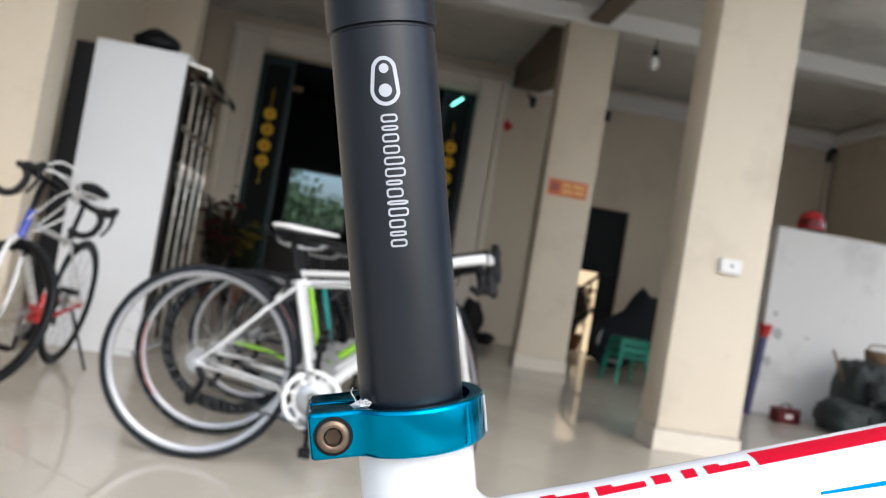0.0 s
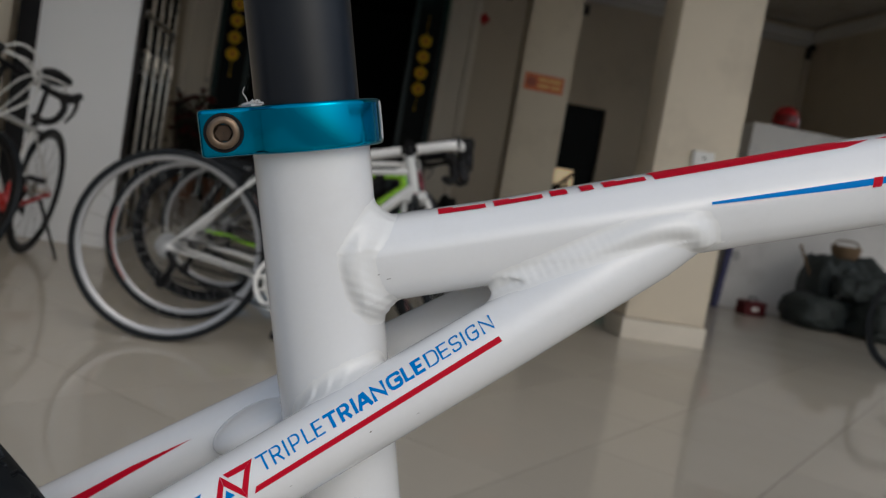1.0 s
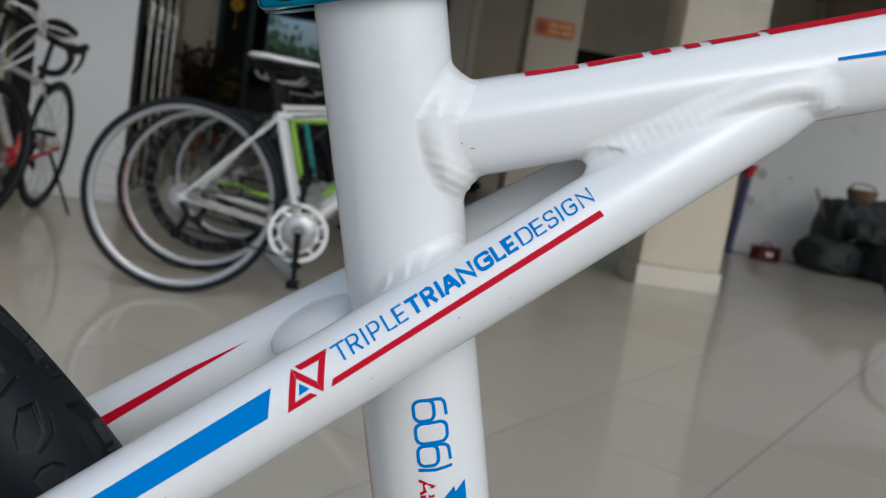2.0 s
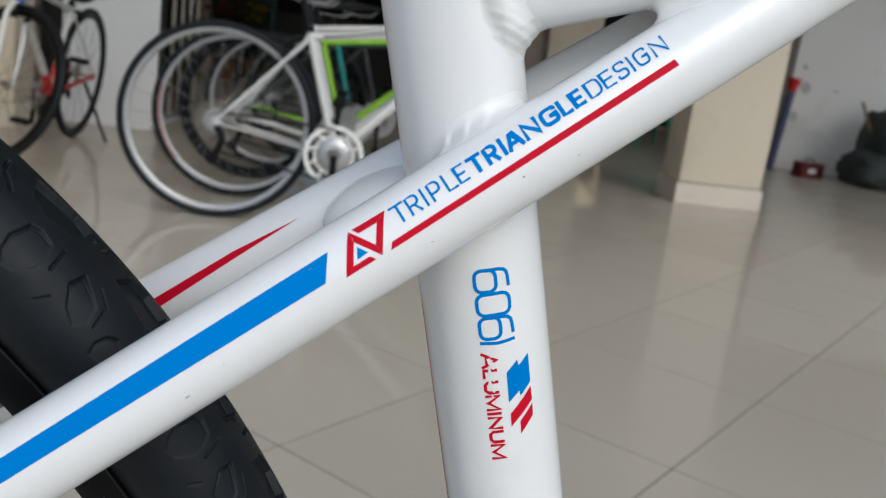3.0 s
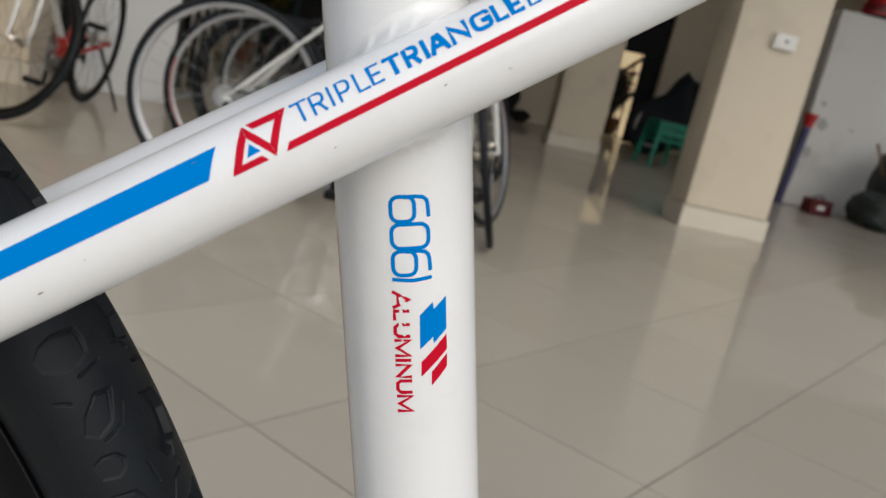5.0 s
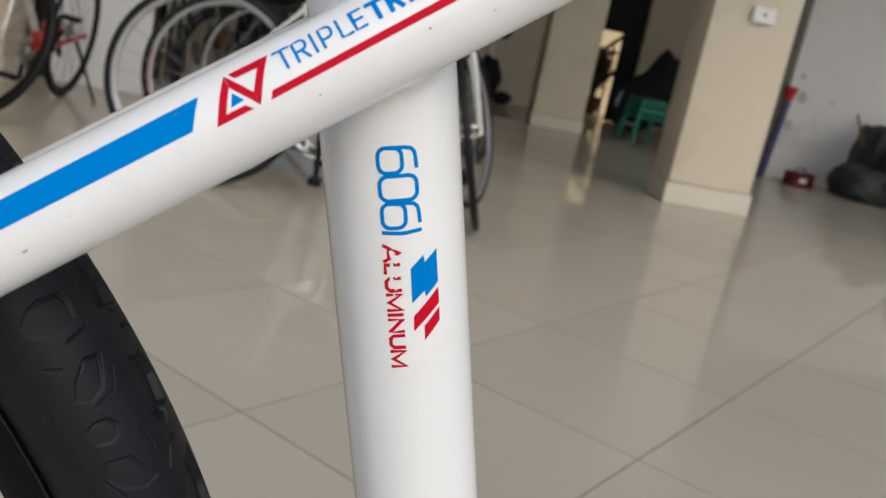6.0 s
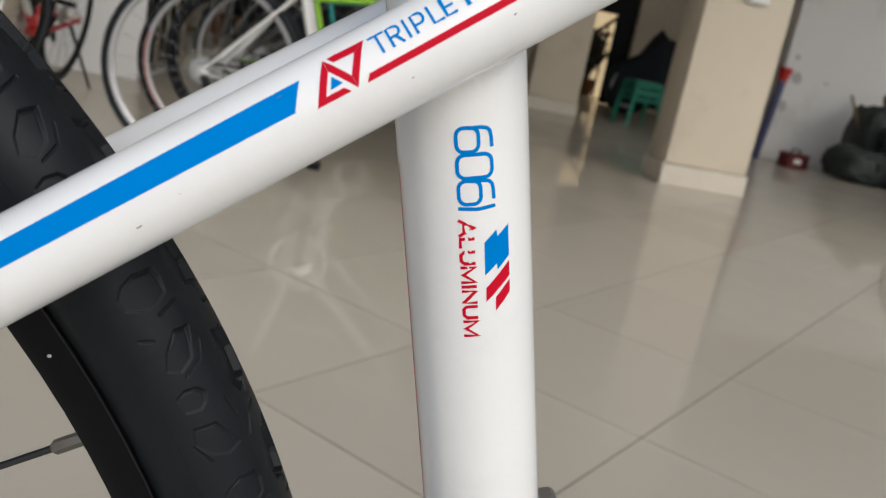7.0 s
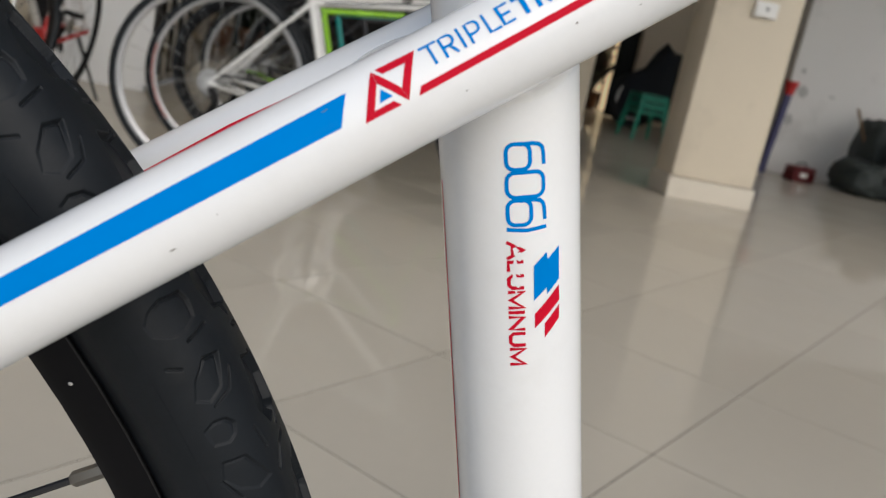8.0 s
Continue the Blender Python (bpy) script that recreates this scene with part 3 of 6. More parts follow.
STROKES = {"A": (((0, 0), (0.5, 1), (1, 0)), ((0.2, 0.36), (0.8, 0.36))), "L": (((0.1, 1), (0.1, 0.08), (0.9, 0.08)),), "U": (((0.08, 1), (0.08, 0.28), (0.28, 0.08), (0.72, 0.08), (0.92, 0.28), (0.92, 1)),), "M": (((0.06, 0), (0.06, 0.94), (0.5, 0.15), (0.94, 0.94), (0.94, 0)),), "I": (((0.5, 0), (0.5, 1)),), "N": (((0.08, 0), (0.08, 0.9), (0.92, 0.1), (0.92, 1)),)}
s = 17.2
for letter, wide in zip("ALUMINUM", (4.2, 3.0, 3.7, 4.6, 0.9, 3.8, 3.7, 4.6)):
    bm = bmesh.new()
    for line in STROKES[letter]:
        ribbon(bm, [(s - x * wide, -4.1 + y * 3.95) for x, y in line], 0.86)
    film("letter", bm, SEAT_TUBE, DECAL_RED, SEAT_OB)
    s -= wide + 0.52
film("lightning_decal", shapes([(14.81, 9.35), (6.25, 9.24), (3.03, 5.63), (4.76, 5.53), (1.9, 2.16), (10.8, 2.34), (13.91, 5.69), (12.04, 5.95)]), SEAT_TUBE, DECAL_BLUE, SEAT_OB)
film("slash_decal", shapes([(4.86, 9.19), (0.76, 9.24), (-5.51, 2.18), (-1.57, 2.33)]), SEAT_TUBE, DECAL_RED, SEAT_OB)
film("slash_decal", shapes([(-0.33, 9.2), (-3.96, 9.08), (-8.36, 4.74), (-4.54, 4.88)]), SEAT_TUBE, DECAL_RED, SEAT_OB)
wear = bmesh.new()
rng = random.Random(4)
for cx, cy, a, b in ((15.0, -2.0, 1.3, 0.8), (13.6, -1.1, 1.2, 0.9), (11.9, -2.2, 1.5, 0.55), (9.6, -1.3, 1.0, 0.5), (8.2, -2.3, 1.7, 0.5), (6.3, -1.6, 0.9, 0.45), (4.6, -2.1, 0.8, 0.4), (16.6, -1.4, 0.8, 0.6)):
    wear.faces.new([wear.verts.new((cx + a * rng.uniform(0.6, 1.1) * math.cos(k * 0.785), cy + b * rng.uniform(0.5, 1.2) * math.sin(k * 0.785), 0)) for k in range(8)])
film("scuff", wear, SEAT_TUBE, FRAME_WHITE, SEAT_OB, 0.0002)
film("edge_line", shapes([(30, -24.2), (30, -24.9), (-30, -25.6), (-110, -27.5), (-110, -26.3), (-30, -24.6)]), SEAT_TUBE, DECAL_RED, SEAT_OB)

# stay decals
SL = 0.0264
base_h = lambda s: 4.24 + SL * (s - 17.6)
WORDS = (("TRIPLE", 0.6, (16.0, 19.8), (20.1, 23.3), (24.2, 24.9), (26.0, 29.1), (30.1, 32.9), (33.3, 36.1)),
         ("TRIANGLE", 1.03, (37.0, 40.9), (41.3, 44.9), (45.6, 46.8), (47.0, 51.4), (51.8, 56.4), (57.0, 61.7), (62.1, 65.1), (65.6, 68.8)),
         ("DESIGN", 0.58, (69.9, 73.8), (74.3, 77.4), (78.2, 81.4), (82.2, 82.9), (83.8, 87.4), (88.5, 92.5)))
for body, wide, *spans in WORDS:
    for letter, (s0, s1) in zip(body, spans):
        bm = bmesh.new()
        for i, (line, closed) in enumerate(glyph(letter, s0, s1, 4.9, wide)):
            kept = set(bm.verts)
            ribbon(bm, eased(line, 1.5), wide, closed)
            for v in bm.verts:
                if v not in kept:
                    v.co = (v.co.x + v.co.y * 0.0014 * (v.co.x - 17), base_h(v.co.x) + 0.12 + v.co.y, 0.00003 * i)
        film("letter", bm, STAY_R, DECAL_BLUE, NEAR_STAY)
film("red_underline", shapes([(11.82, 0.49), (92.2, 1.95), (91.9, 3.75), (13.0, 2.05)]), STAY_R, DECAL_RED, NEAR_STAY)
film("blue_stripe", shapes([(-0.6, 7.85), (-36, 7.45), (-72, 6.95), (-130, 6.1), (-130, 1.8), (-72, 1.95), (-39, 1.9), (-4.65, 1.9)]), STAY_R, DECAL_BLUE, NEAR_STAY)
film("triangle_mark", shapes([(5.57, 9.5), (-0.06, 0.52), (2.66, 1.87), (5.55, 6.46)], [(-0.06, 0.52), (8.0, 0.54), (6.9, 1.9), (2.66, 1.87)], [(5.62, 9.5), (9.48, 3.38), (9.58, 0.58), (5.62, 6.46)], [(15.36, 9.41), (9.62, 0.58), (9.52, 3.38), (12.39, 7.7)], [(6.53, 9.56), (15.36, 9.43), (12.39, 7.72), (7.5, 7.84)]), STAY_R, DECAL_RED, NEAR_STAY)
film("triangle_core", shapes([(5.62, 5.16), (4.16, 2.68), (7.18, 2.84)]), STAY_R, DECAL_BLUE, NEAR_STAY)
film("red_streak", shapes([(-11.5, 6.2), (-35.3, 6.6), (-65, 5.2), (-130, 3.4), (-130, -0.2), (-65, 2.1), (-35, 4.5)]), STAY_L, DECAL_RED, FAR_STAY)
for cx, cy, a, b in ((-44.3, -3.85, 0.75, 0.16), (-33.5, -1.6, 0.2, 0.07), (-5.9, 6.5, 0.75, 0.08), (47, -1.2, 0.3, 0.2), (21, -3.0, 0.4, 0.08), (61, -4.0, 0.45, 0.09)):
    film("paint_chip", shapes([(cx + a * math.cos(k * 1.05) - 0.3 * b * k, cy + b * math.sin(k * 1.05)) for k in range(6)]), STAY_R, NIPPLE, NEAR_STAY, 0.0002)

# seatpost with its pale printed mark; the maker's lettering is shown as plain bars
SEATPOST = part("seatpost", tube([POST.line(40), POST.line(266.3), POST.line(266.6), POST.line(267.3), POST.line(267.6), POST.line(335)], [0.01545, 0.01545, 0.0149, 0.0149, 0.0162, 0.0162], 64), POST_BLACK, BIKE, "matte black seatpost with a pale grey print", sharp=25)
logo = bmesh.new()
ribbon(logo, [(251.4 + (5.5 if math.cos(a) > 0 else -5.3) * 0.5 + (3.3 if math.cos(a) > 0 else 4.0) * math.cos(a) * 1.0, -1.3 + (3.0 if math.cos(a) > 0 else 3.7) * math.sin(a)) for a in [2 * math.pi * k / 28 for k in range(28)]], 1.05, True)
logo.faces.new([logo.verts.new((254.6 + 1.35 * math.cos(k * 0.449), -1.3 + 1.35 * math.sin(k * 0.449), 0)) for k in range(14)])
logo.faces.new([logo.verts.new((248.5 + 1.85 * math.cos(k * 0.449), -1.3 + 1.85 * math.sin(k * 0.449), 0)) for k in range(14)])
film("chain_mark", logo, POST, DECAL_GREY, SEATPOST)
s = 242.0
for wide, tall in ((2.5, 0), (1.7, 0), (2.6, 0), (2.6, 0), (2.5, 1), (2.7, 1), (1.7, 0), (2.8, 0), (1.5, 1), (2.6, 1), (2.6, 0), (1.7, 0), (2.4, 0)):
    bar = bmesh.new()
    ribbon(bar, rounded(s - wide + 0.35, s - 0.35, -3.0, 1.2 + 1.1 * tall, 0.7, 3), 0.55, True)
    film("print_bar", bar, POST, DECAL_GREY, SEATPOST)
    s -= wide + 0.62

# teal clamp: a ring with a split ear behind, and its bolt
T_UP = SEAT_TUBE.d
T_FW = Vector((T_UP.z, 0, -T_UP.x))
CLAMP_M = Matrix((T_FW, Vector((0, 1, 0)), T_UP)).transposed().to_4x4()
CLAMP_M.translation = SEAT_TUBE.line(0)
CLAMP = new("seat_clamp")
CLAMP.parent = BIKE
CLAMP.matrix_basis = CLAMP_M
tagged(CLAMP, "teal blue anodised seat clamp")
prof = []
for k in range(61):
    a = radians(-158 + 316 * k / 60)
    prof.append((0.0217 * math.cos(a), 0.0217 * math.sin(a)))
ear = [(-0.0150, 0.0149), (-0.0168, 0.0140), (-0.0190, 0.0137), (-0.0290, 0.0137), (-0.0302, 0.0131), (-0.0308, 0.0118), (-0.0308, 0.0016), (-0.0303, 0.0009), (-0.0165, 0.0009)]
keep = [p for p in prof if p[0] > -0.0135]
outer = keep + ear + [(x, -y) for x, y in ear[::-1]]
inner = []
for x, y in outer:
    a = math.atan2(y, x)
    inner.append((0.01755 * math.cos(a), 0.01755 * math.sin(a)))


def clamp_ring(pts, grow, z):
    out = []
    n = len(pts)
    for i, (x, y) in enumerate(pts):
        a, b = Vector(pts[i - 1]), Vector(pts[(i + 1) % n])
        d = (b - a).normalized()
        out.append((x + d.y * grow, y - d.x * grow, z))
    return out


z0, z1 = 0.1460, 0.1596
rings = [[(x, y, z0 + 0.0004) for x, y in inner], clamp_ring(outer, -0.0013, z0), clamp_ring(outer, -0.0006, z0 + 0.0002), clamp_ring(outer, -0.0001, z0 + 0.0007), clamp_ring(outer, 0.0, z0 + 0.0014), clamp_ring(outer, 0.0, z1 - 0.0014), clamp_ring(outer, -0.0001, z1 - 0.0007), clamp_ring(outer, -0.0006, z1 - 0.0002), clamp_ring(outer, -0.0013, z1), [(x, y, z1 - 0.0004) for x, y in inner]]
part("collar", loft(rings, cap=False), TEAL, CLAMP, sharp=50)
bolt_y = -0.0152
BOLT_M = Matrix.Translation((-0.0238, 0, 0.1528))
BOLT = part("bolt", lathe([(bolt_y + 0.0010, 0.0025), (bolt_y + 0.0001, 0.0027), (bolt_y - 0.0001, 0.0030), (bolt_y, 0.0040), (bolt_y + 0.0006, 0.0046), (bolt_y + 0.004, 0.0047)], 32), STEEL_RUST, CLAMP, "tarnished hex socket bolt", m=BOLT_M)
part("bolt_socket", lathe([(bolt_y + 0.0013, 0.0001), (bolt_y + 0.0012, 0.0023), (bolt_y + 0.0002, 0.0027)], 6), mat("grimy_socket_steel", (0.07, 0.045, 0.028), 0.55, metal=0.6, var=0.5, scale=400), BOLT)
# Flat black ring paints the shade of the counterbore, which isn't cut.
part("bolt_seat", lathe([(-0.01392, 0.0030), (-0.01396, 0.0053), (-0.0139, 0.0056), (-0.013, 0.0056)], 32), RECESS_SHADE, CLAMP, m=BOLT_M)
part("edge_scratch", tube([(0.0211, -0.0052, 0.1475), (0.0212, -0.0053, 0.152), (0.0210, -0.0058, 0.1585)], 0.00035, 6), FIBRE, CLAMP)
# frayed pale shreds caught on the clamp's upper edge
rng = random.Random(9)
shreds = [blob((-0.0148, -0.0092, 0.1600), (0.0026, 0.0010, 0.0012), 14, 9, 0.9, 2)]
for k in range(24):
    p = Vector((-0.0148 + rng.gauss(0, 0.0013), -0.0095 + rng.gauss(0, 0.0004), 0.1602))
    path = [p]
    d = Vector((rng.uniform(-1, 1), rng.uniform(-0.6, 0.2), rng.uniform(0.3, 1.2))).normalized()
    for j in range(5):
        d = (d + Vector((rng.gauss(0, 0.5), rng.gauss(0, 0.4), rng.gauss(0, 0.5)))).normalized()
        path.append(path[-1] + d * rng.uniform(0.00015, 0.0004))
    shreds.append(tube(path, rng.uniform(0.0001, 0.0003), 5))
shreds.append(tube(bent([(-0.0165, -0.0092, 0.160), (-0.0170, -0.009, 0.1622), (-0.0178, -0.0085, 0.1636), (-0.0171, -0.009, 0.1652)], 4), 0.00016, 5))
part("frayed_shreds", join(*shreds), FIBRE, CLAMP, "pale frayed fibres")

# rest of the frame
HEAD_LO, HEAD_HI = Vector((0.585, 0, 0.735)), Vector((0.545, 0, 0.885))
part("head_tube", tube([HEAD_LO, HEAD_HI], 0.023, 32), FRAME_WHITE, BIKE)
part("down_tube", tube([BB, BB.lerp(HEAD_LO, 0.5), HEAD_LO + Vector((0, 0, 0.02))], [0.019, 0.021, 0.021], 32), FRAME_WHITE, BIKE)
part("bottom_bracket", lathe([(-0.036, 0.012), (-0.036, 0.021), (0.036, 0.021), (0.036, 0.012)], 32), FRAME_WHITE, BIKE, m=Matrix.Translation(BB))
for sgn in (-1, 1):
    part("chain_stay", tube(bent([(0.06, sgn * 0.02, 0.31), (-0.05, sgn * 0.04, 0.322), (-0.2, sgn * 0.06, 0.345), (-0.381, sgn * 0.066, 0.372)], 5), [0.012 - 0.0002 * k for k in range(16)], 24), FRAME_WHITE, BIKE)
    part("dropout", box(-0.398, -0.352, sgn * 0.066 - 0.003, sgn * 0.066 + 0.003, 0.352, 0.408, 0.002), FRAME_WHITE, BIKE)
part("front_derailleur", join(lathe([(0, 0.0177), (0, 0.0203), (0.012, 0.0203), (0.012, 0.0177)], 40, "z", True), box(0.0165, 0.0235, -0.005, 0.005, 0.0015, 0.0185, 0.0015)), SILVER_PART, BIKE, "grey metal clamp band on the seat tube", m=Matrix.LocRotScale(SEAT_TUBE.line(-97.5), SEAT_TUBE.d.to_track_quat("Z", "X"), None))

# rear wheel: black rim, black spokes, tyre with a carved tread
AXLE = Vector((-0.381, 0, 0.3735))
TYRE_SECTION = [(-0.0105, 0.3385), (-0.0118, 0.3408), (-0.0146, 0.3426), (-0.0185, 0.3468), (-0.0208, 0.3525), (-0.0211, 0.3570), (-0.0198, 0.3618), (-0.0165, 0.3664), (-0.0118, 0.3698), (-0.0060, 0.3716), (0.0, 0.3721)]
TYRE_SECTION = TYRE_SECTION + [(-a, r) for a, r in TYRE_SECTION[-2::-1]]


ARC = np.array(TYRE_SECTION)
ARC_K = np.concatenate([[0], np.cumsum(np.hypot(*np.diff(ARC, axis=0).T))]) * 1000
ARC_K -= ARC_K[len(ARC_K) // 2]
K_FINE = np.linspace(ARC_K[0], ARC_K[-1], 361)
SMOOTH = [np.convolve(np.pad(np.interp(K_FINE, ARC_K, ARC[:, c]), 8, "reflect", reflect_type="odd"), np.ones(17) / 17, "valid") for c in (0, 1)]


def section(k):
    """Offset, radius and outward direction on the tyre's section; k in mm from the crown, minus to the near side."""
    p = [np.interp(k, K_FINE, c) for c in SMOOTH]
    d = [np.interp(k, K_FINE, np.gradient(c, K_FINE / 1000)) for c in SMOOTH]
    n = np.hypot(*d)
    return p[0], p[1], -d[1] / n, d[0] / n


# one pitch of the tread, in mm round the wheel and mm from the crown: pockets that deepen towards one corner, and cut lines
POCKETS = (((2.8, -13), (0, -12.1), (-4.2, -13), (-5.8, -17), (-5.6, -20.6), (-2.9, -24.6), (0.5, -25), (2.9, -22.7), (4.1, -18.8)),
           ((-13.9, -16.8), (-15.1, -12.1), (-22.8, -15.9), (-24.6, -20.4), (-22.4, -23.6), (-18, -21.5)),
           ((-30.5, -25), (-29.4, -22.1), (-30.3, -18.8), (-32.7, -17), (-35.2, -18.2), (-36.5, -20.4), (-35.2, -24.4)),
           ((-40.3, -24.3), (-42, -18.2), (-51, -13.6), (-51.9, -18.2), (-49.2, -23), (-45, -25.9)),
           ((-21.1, -4.4), (-24.5, 4.5), (-31, 7.0), (-38.5, 4.5), (-40.6, -5), (-35, -7.9), (-27.6, -5.9)))
CUTS = ((0.3, 0.9, ((-8.3, -17.8), (-7.2, -11.2))), (0.25, 0.8, ((-20, -11.1), (-24.7, -14.2), (-26.1, -19.7))), (0.25, 0.7, ((-11.5, -25.8), (-13.3, -22.6))), (0.25, 0.7, ((-45.1, -26.4), (-51.3, -23.6))),
        (0.25, 0.8, ((-37.4, -12.4), (-44.2, -11.1))), (0.6, 1.7, ((9, -2), (4, -4.2), (0, -5.8), (-3, -4.5), (-7, -0.8), (-10.5, 1.5))), (0.45, 1.2, ((-52, -9.5), (-47, -5.2), (-46, -0.5))))
PITCHES = 36
PITCH = 368 * 2 * math.pi / PITCHES


def away(a, k, line, closed):
    """Distance from a line of points, and whether inside it."""
    best, inside = np.full(a.shape, 99.0), np.zeros(a.shape, bool)
    for (a0, k0), (a1, k1) in zip(line, line[1:] + line[:1] if closed else line[1:]):
        da, dk = a1 - a0, k1 - k0
        t = np.clip(((a - a0) * da + (k - k0) * dk) / (da * da + dk * dk), 0, 1)
        best = np.minimum(best, np.hypot(a - a0 - t * da, k - k0 - t * dk))
        if closed:
            inside ^= ((k0 > k) != (k1 > k)) & (a < (a1 - a0) * (k - k0) / (k1 - k0 + 1e-12) + a0)
    return best, inside


def tread_depth(a, k):
    """How deep the tread is cut at places of one pitch, in mm."""
    deep = np.zeros(a.shape)
    for flip, shift in ((1, 0.0), (-1, PITCH / 2)):
        kk = k * flip
        for turn in (-1, 0, 1):
            aa = a - shift - turn * PITCH
            for poly in POCKETS:
                d, inside = away(aa, kk, poly, True)
                lo, hi = np.min(poly, axis=0), np.max(poly, axis=0)
                lean = np.clip(0.55 * (aa - lo[0]) / (hi[0] - lo[0]) + 0.45 * (kk - lo[1]) / (hi[1] - lo[1]), 0, 1)
                d = np.where(inside, d, -d)
                floor_ = np.clip(d / 0.5 + 0.3, 0, 1) * (2.3 if hi[1] > 0 else 0.22 + 0.5 * lean)
                trench = 1.5 * lean ** 1.6 * np.clip(1.35 - np.abs(d - 0.45) / 0.55, 0, 1)
                deep = np.maximum(deep, np.maximum(floor_, trench))
            for wide, depth, line in CUTS:
                d, _ = away(aa, kk, line, False)
                deep = np.maximum(deep, depth * np.clip(1.4 - d / wide, 0, 1))
    return deep


def tread_segment(na, fine, rough):
    """One pitch of the tread, carved from shoulder to shoulder; the near side finer than the far side."""
    k1 = np.concatenate([np.linspace(-30.0, 7.0, fine)[:-1], np.linspace(7.0, 30.0, rough)])
    a1 = np.concatenate([[-1 / na], np.linspace(0, 1, na + 1), [1 + 1 / na]]) * PITCH - PITCH / 2
    A, K = np.meshgrid(a1, k1, indexing="ij")
    h = -tread_depth(A, K) * np.clip((30 - np.abs(K)) / 1.5, 0, 1) / 1000
    off, rad, no, nr = section(K)
    y, r = off + no * h, rad + nr * h
    ang = (A + 228.0) / 368
    P = np.stack([r * np.cos(ang), y, r * np.sin(ang)], -1)
    N = np.cross(np.gradient(P, k1, axis=1), np.gradient(P, axis=0))
    N /= np.linalg.norm(N, axis=-1, keepdims=True)
    mid = P - np.stack([0.352 * np.cos(ang), 0 * ang, 0.352 * np.sin(ang)], -1)
    if (N * mid).sum() < 0:
        N = -N
    P, N = P[1:-1], N[1:-1]
    n, m = P.shape[:2]
    idx = np.arange(n * m).reshape(n, m)
    quads = np.stack([idx[:-1, :-1], idx[:-1, 1:], idx[1:, 1:], idx[1:, :-1]], -1).reshape(-1, 4)
    me = bpy.data.meshes.new("tread_segment")
    me.from_pydata(P.reshape(-1, 3).tolist(), [], quads.tolist())
    f = me.polygons[len(me.polygons) // 2]
    if f.normal.dot(Vector(N.reshape(-1, 3)[f.vertices[0]])) < 0:
        me.flip_normals()
    me.polygons.foreach_set("use_smooth", [True] * len(me.polygons))
    me.normals_split_custom_set_from_vertices(N.reshape(-1, 3).tolist())
    me.materials.append(TYRE)
    return me


def tyre_wall(k0, k1, n=20):
    off, rad, _, _ = section(np.linspace(k0, k1, n))
    return lathe(list(zip(off.tolist(), rad.tolist())), 160)


def wheel(parent, name, at, label, treads, n_spokes=32):
    w = new(name)
    w.parent = parent
    w.matrix_basis = Matrix.Translation(at)
    tagged(w, label)
    part("tyre", join(tyre_wall(K_FINE[0], -30), tyre_wall(30, K_FINE[-1])) if treads else tyre_wall(K_FINE[0], K_FINE[-1], 60), TYRE, w, "black rubber tyre", sharp=60)
    # Thin ring, paler than the rim, paints the highlight along its edge.
    part("bead_line", lathe([(-0.0130, 0.3396), (-0.01325, 0.3398), (-0.01325, 0.3400), (-0.0130, 0.3402)], 160), RIM_HIGHLIGHT, w)
    part("rim", lathe([(-0.0088, 0.3272), (-0.0112, 0.3285), (-0.0126, 0.3315), (-0.0131, 0.3365), (-0.0131, 0.3398), (-0.0118, 0.3402), (0.0118, 0.3402), (0.0131, 0.3398), (0.0131, 0.3365), (0.0126, 0.3315), (0.0112, 0.3285), (0.0088, 0.3272), (0.003, 0.3266), (-0.003, 0.3266)], 160, closed=True), RIM_BLACK, w, "black rim", sharp=25)
    part("hub", lathe([(-0.066, 0.004), (-0.05, 0.006), (-0.034, 0.012), (-0.034, 0.024), (-0.031, 0.024), (-0.028, 0.012), (0.028, 0.012), (0.031, 0.024), (0.034, 0.024), (0.034, 0.012), (0.05, 0.006), (0.066, 0.004)], 32), BLACK_PART, w)
    for k in range(n_spokes):
        a = 2 * math.pi * (k + 0.60) / n_spokes
        side = 1 if k % 2 else -1
        b = a + (-0.65 if k % 4 < 2 else 0.65)
        p = Vector((0.022 * math.cos(b), side * 0.031, 0.022 * math.sin(b)))
        q = Vector((0.3272 * math.cos(a), side * 0.002, 0.3272 * math.sin(a)))
        part("spoke", rod(p, q, 0.0011, 8), SPOKE_BLACK, w)
        d = (p - q).normalized()
        part("nipple", tube([q - d * 0.002, q + d * 0.001, q + d * 0.003, q + d * 0.0105, q + d * 0.0115], [0.0022, 0.0024, 0.0022, 0.0022, 0.0014], 6), NIPPLE, w)
    if treads:
        near, far = tread_segment(200, 124, 40), tread_segment(90, 60, 30)
        for j in range(PITCHES):
            part("tread_segment", near if j < 4 or j > PITCHES - 6 else far, None, w, m=Matrix.Rotation(-2 * math.pi * j / PITCHES, 4, "Y"))
    return w


REAR = wheel(BIKE, "rear_wheel", AXLE, "spoked rear wheel with a black rim and tyre", True)
part("dust_speck", blob((0.3345 * math.cos(0.6), -0.0133, 0.3345 * math.sin(0.6)), (0.0006, 0.0003, 0.0005), 8, 6), FIBRE, REAR)
wheel(BIKE, "front_wheel", Vector((0.735, 0, 0.3735)), "spoked front wheel with a black rim and tyre", False)
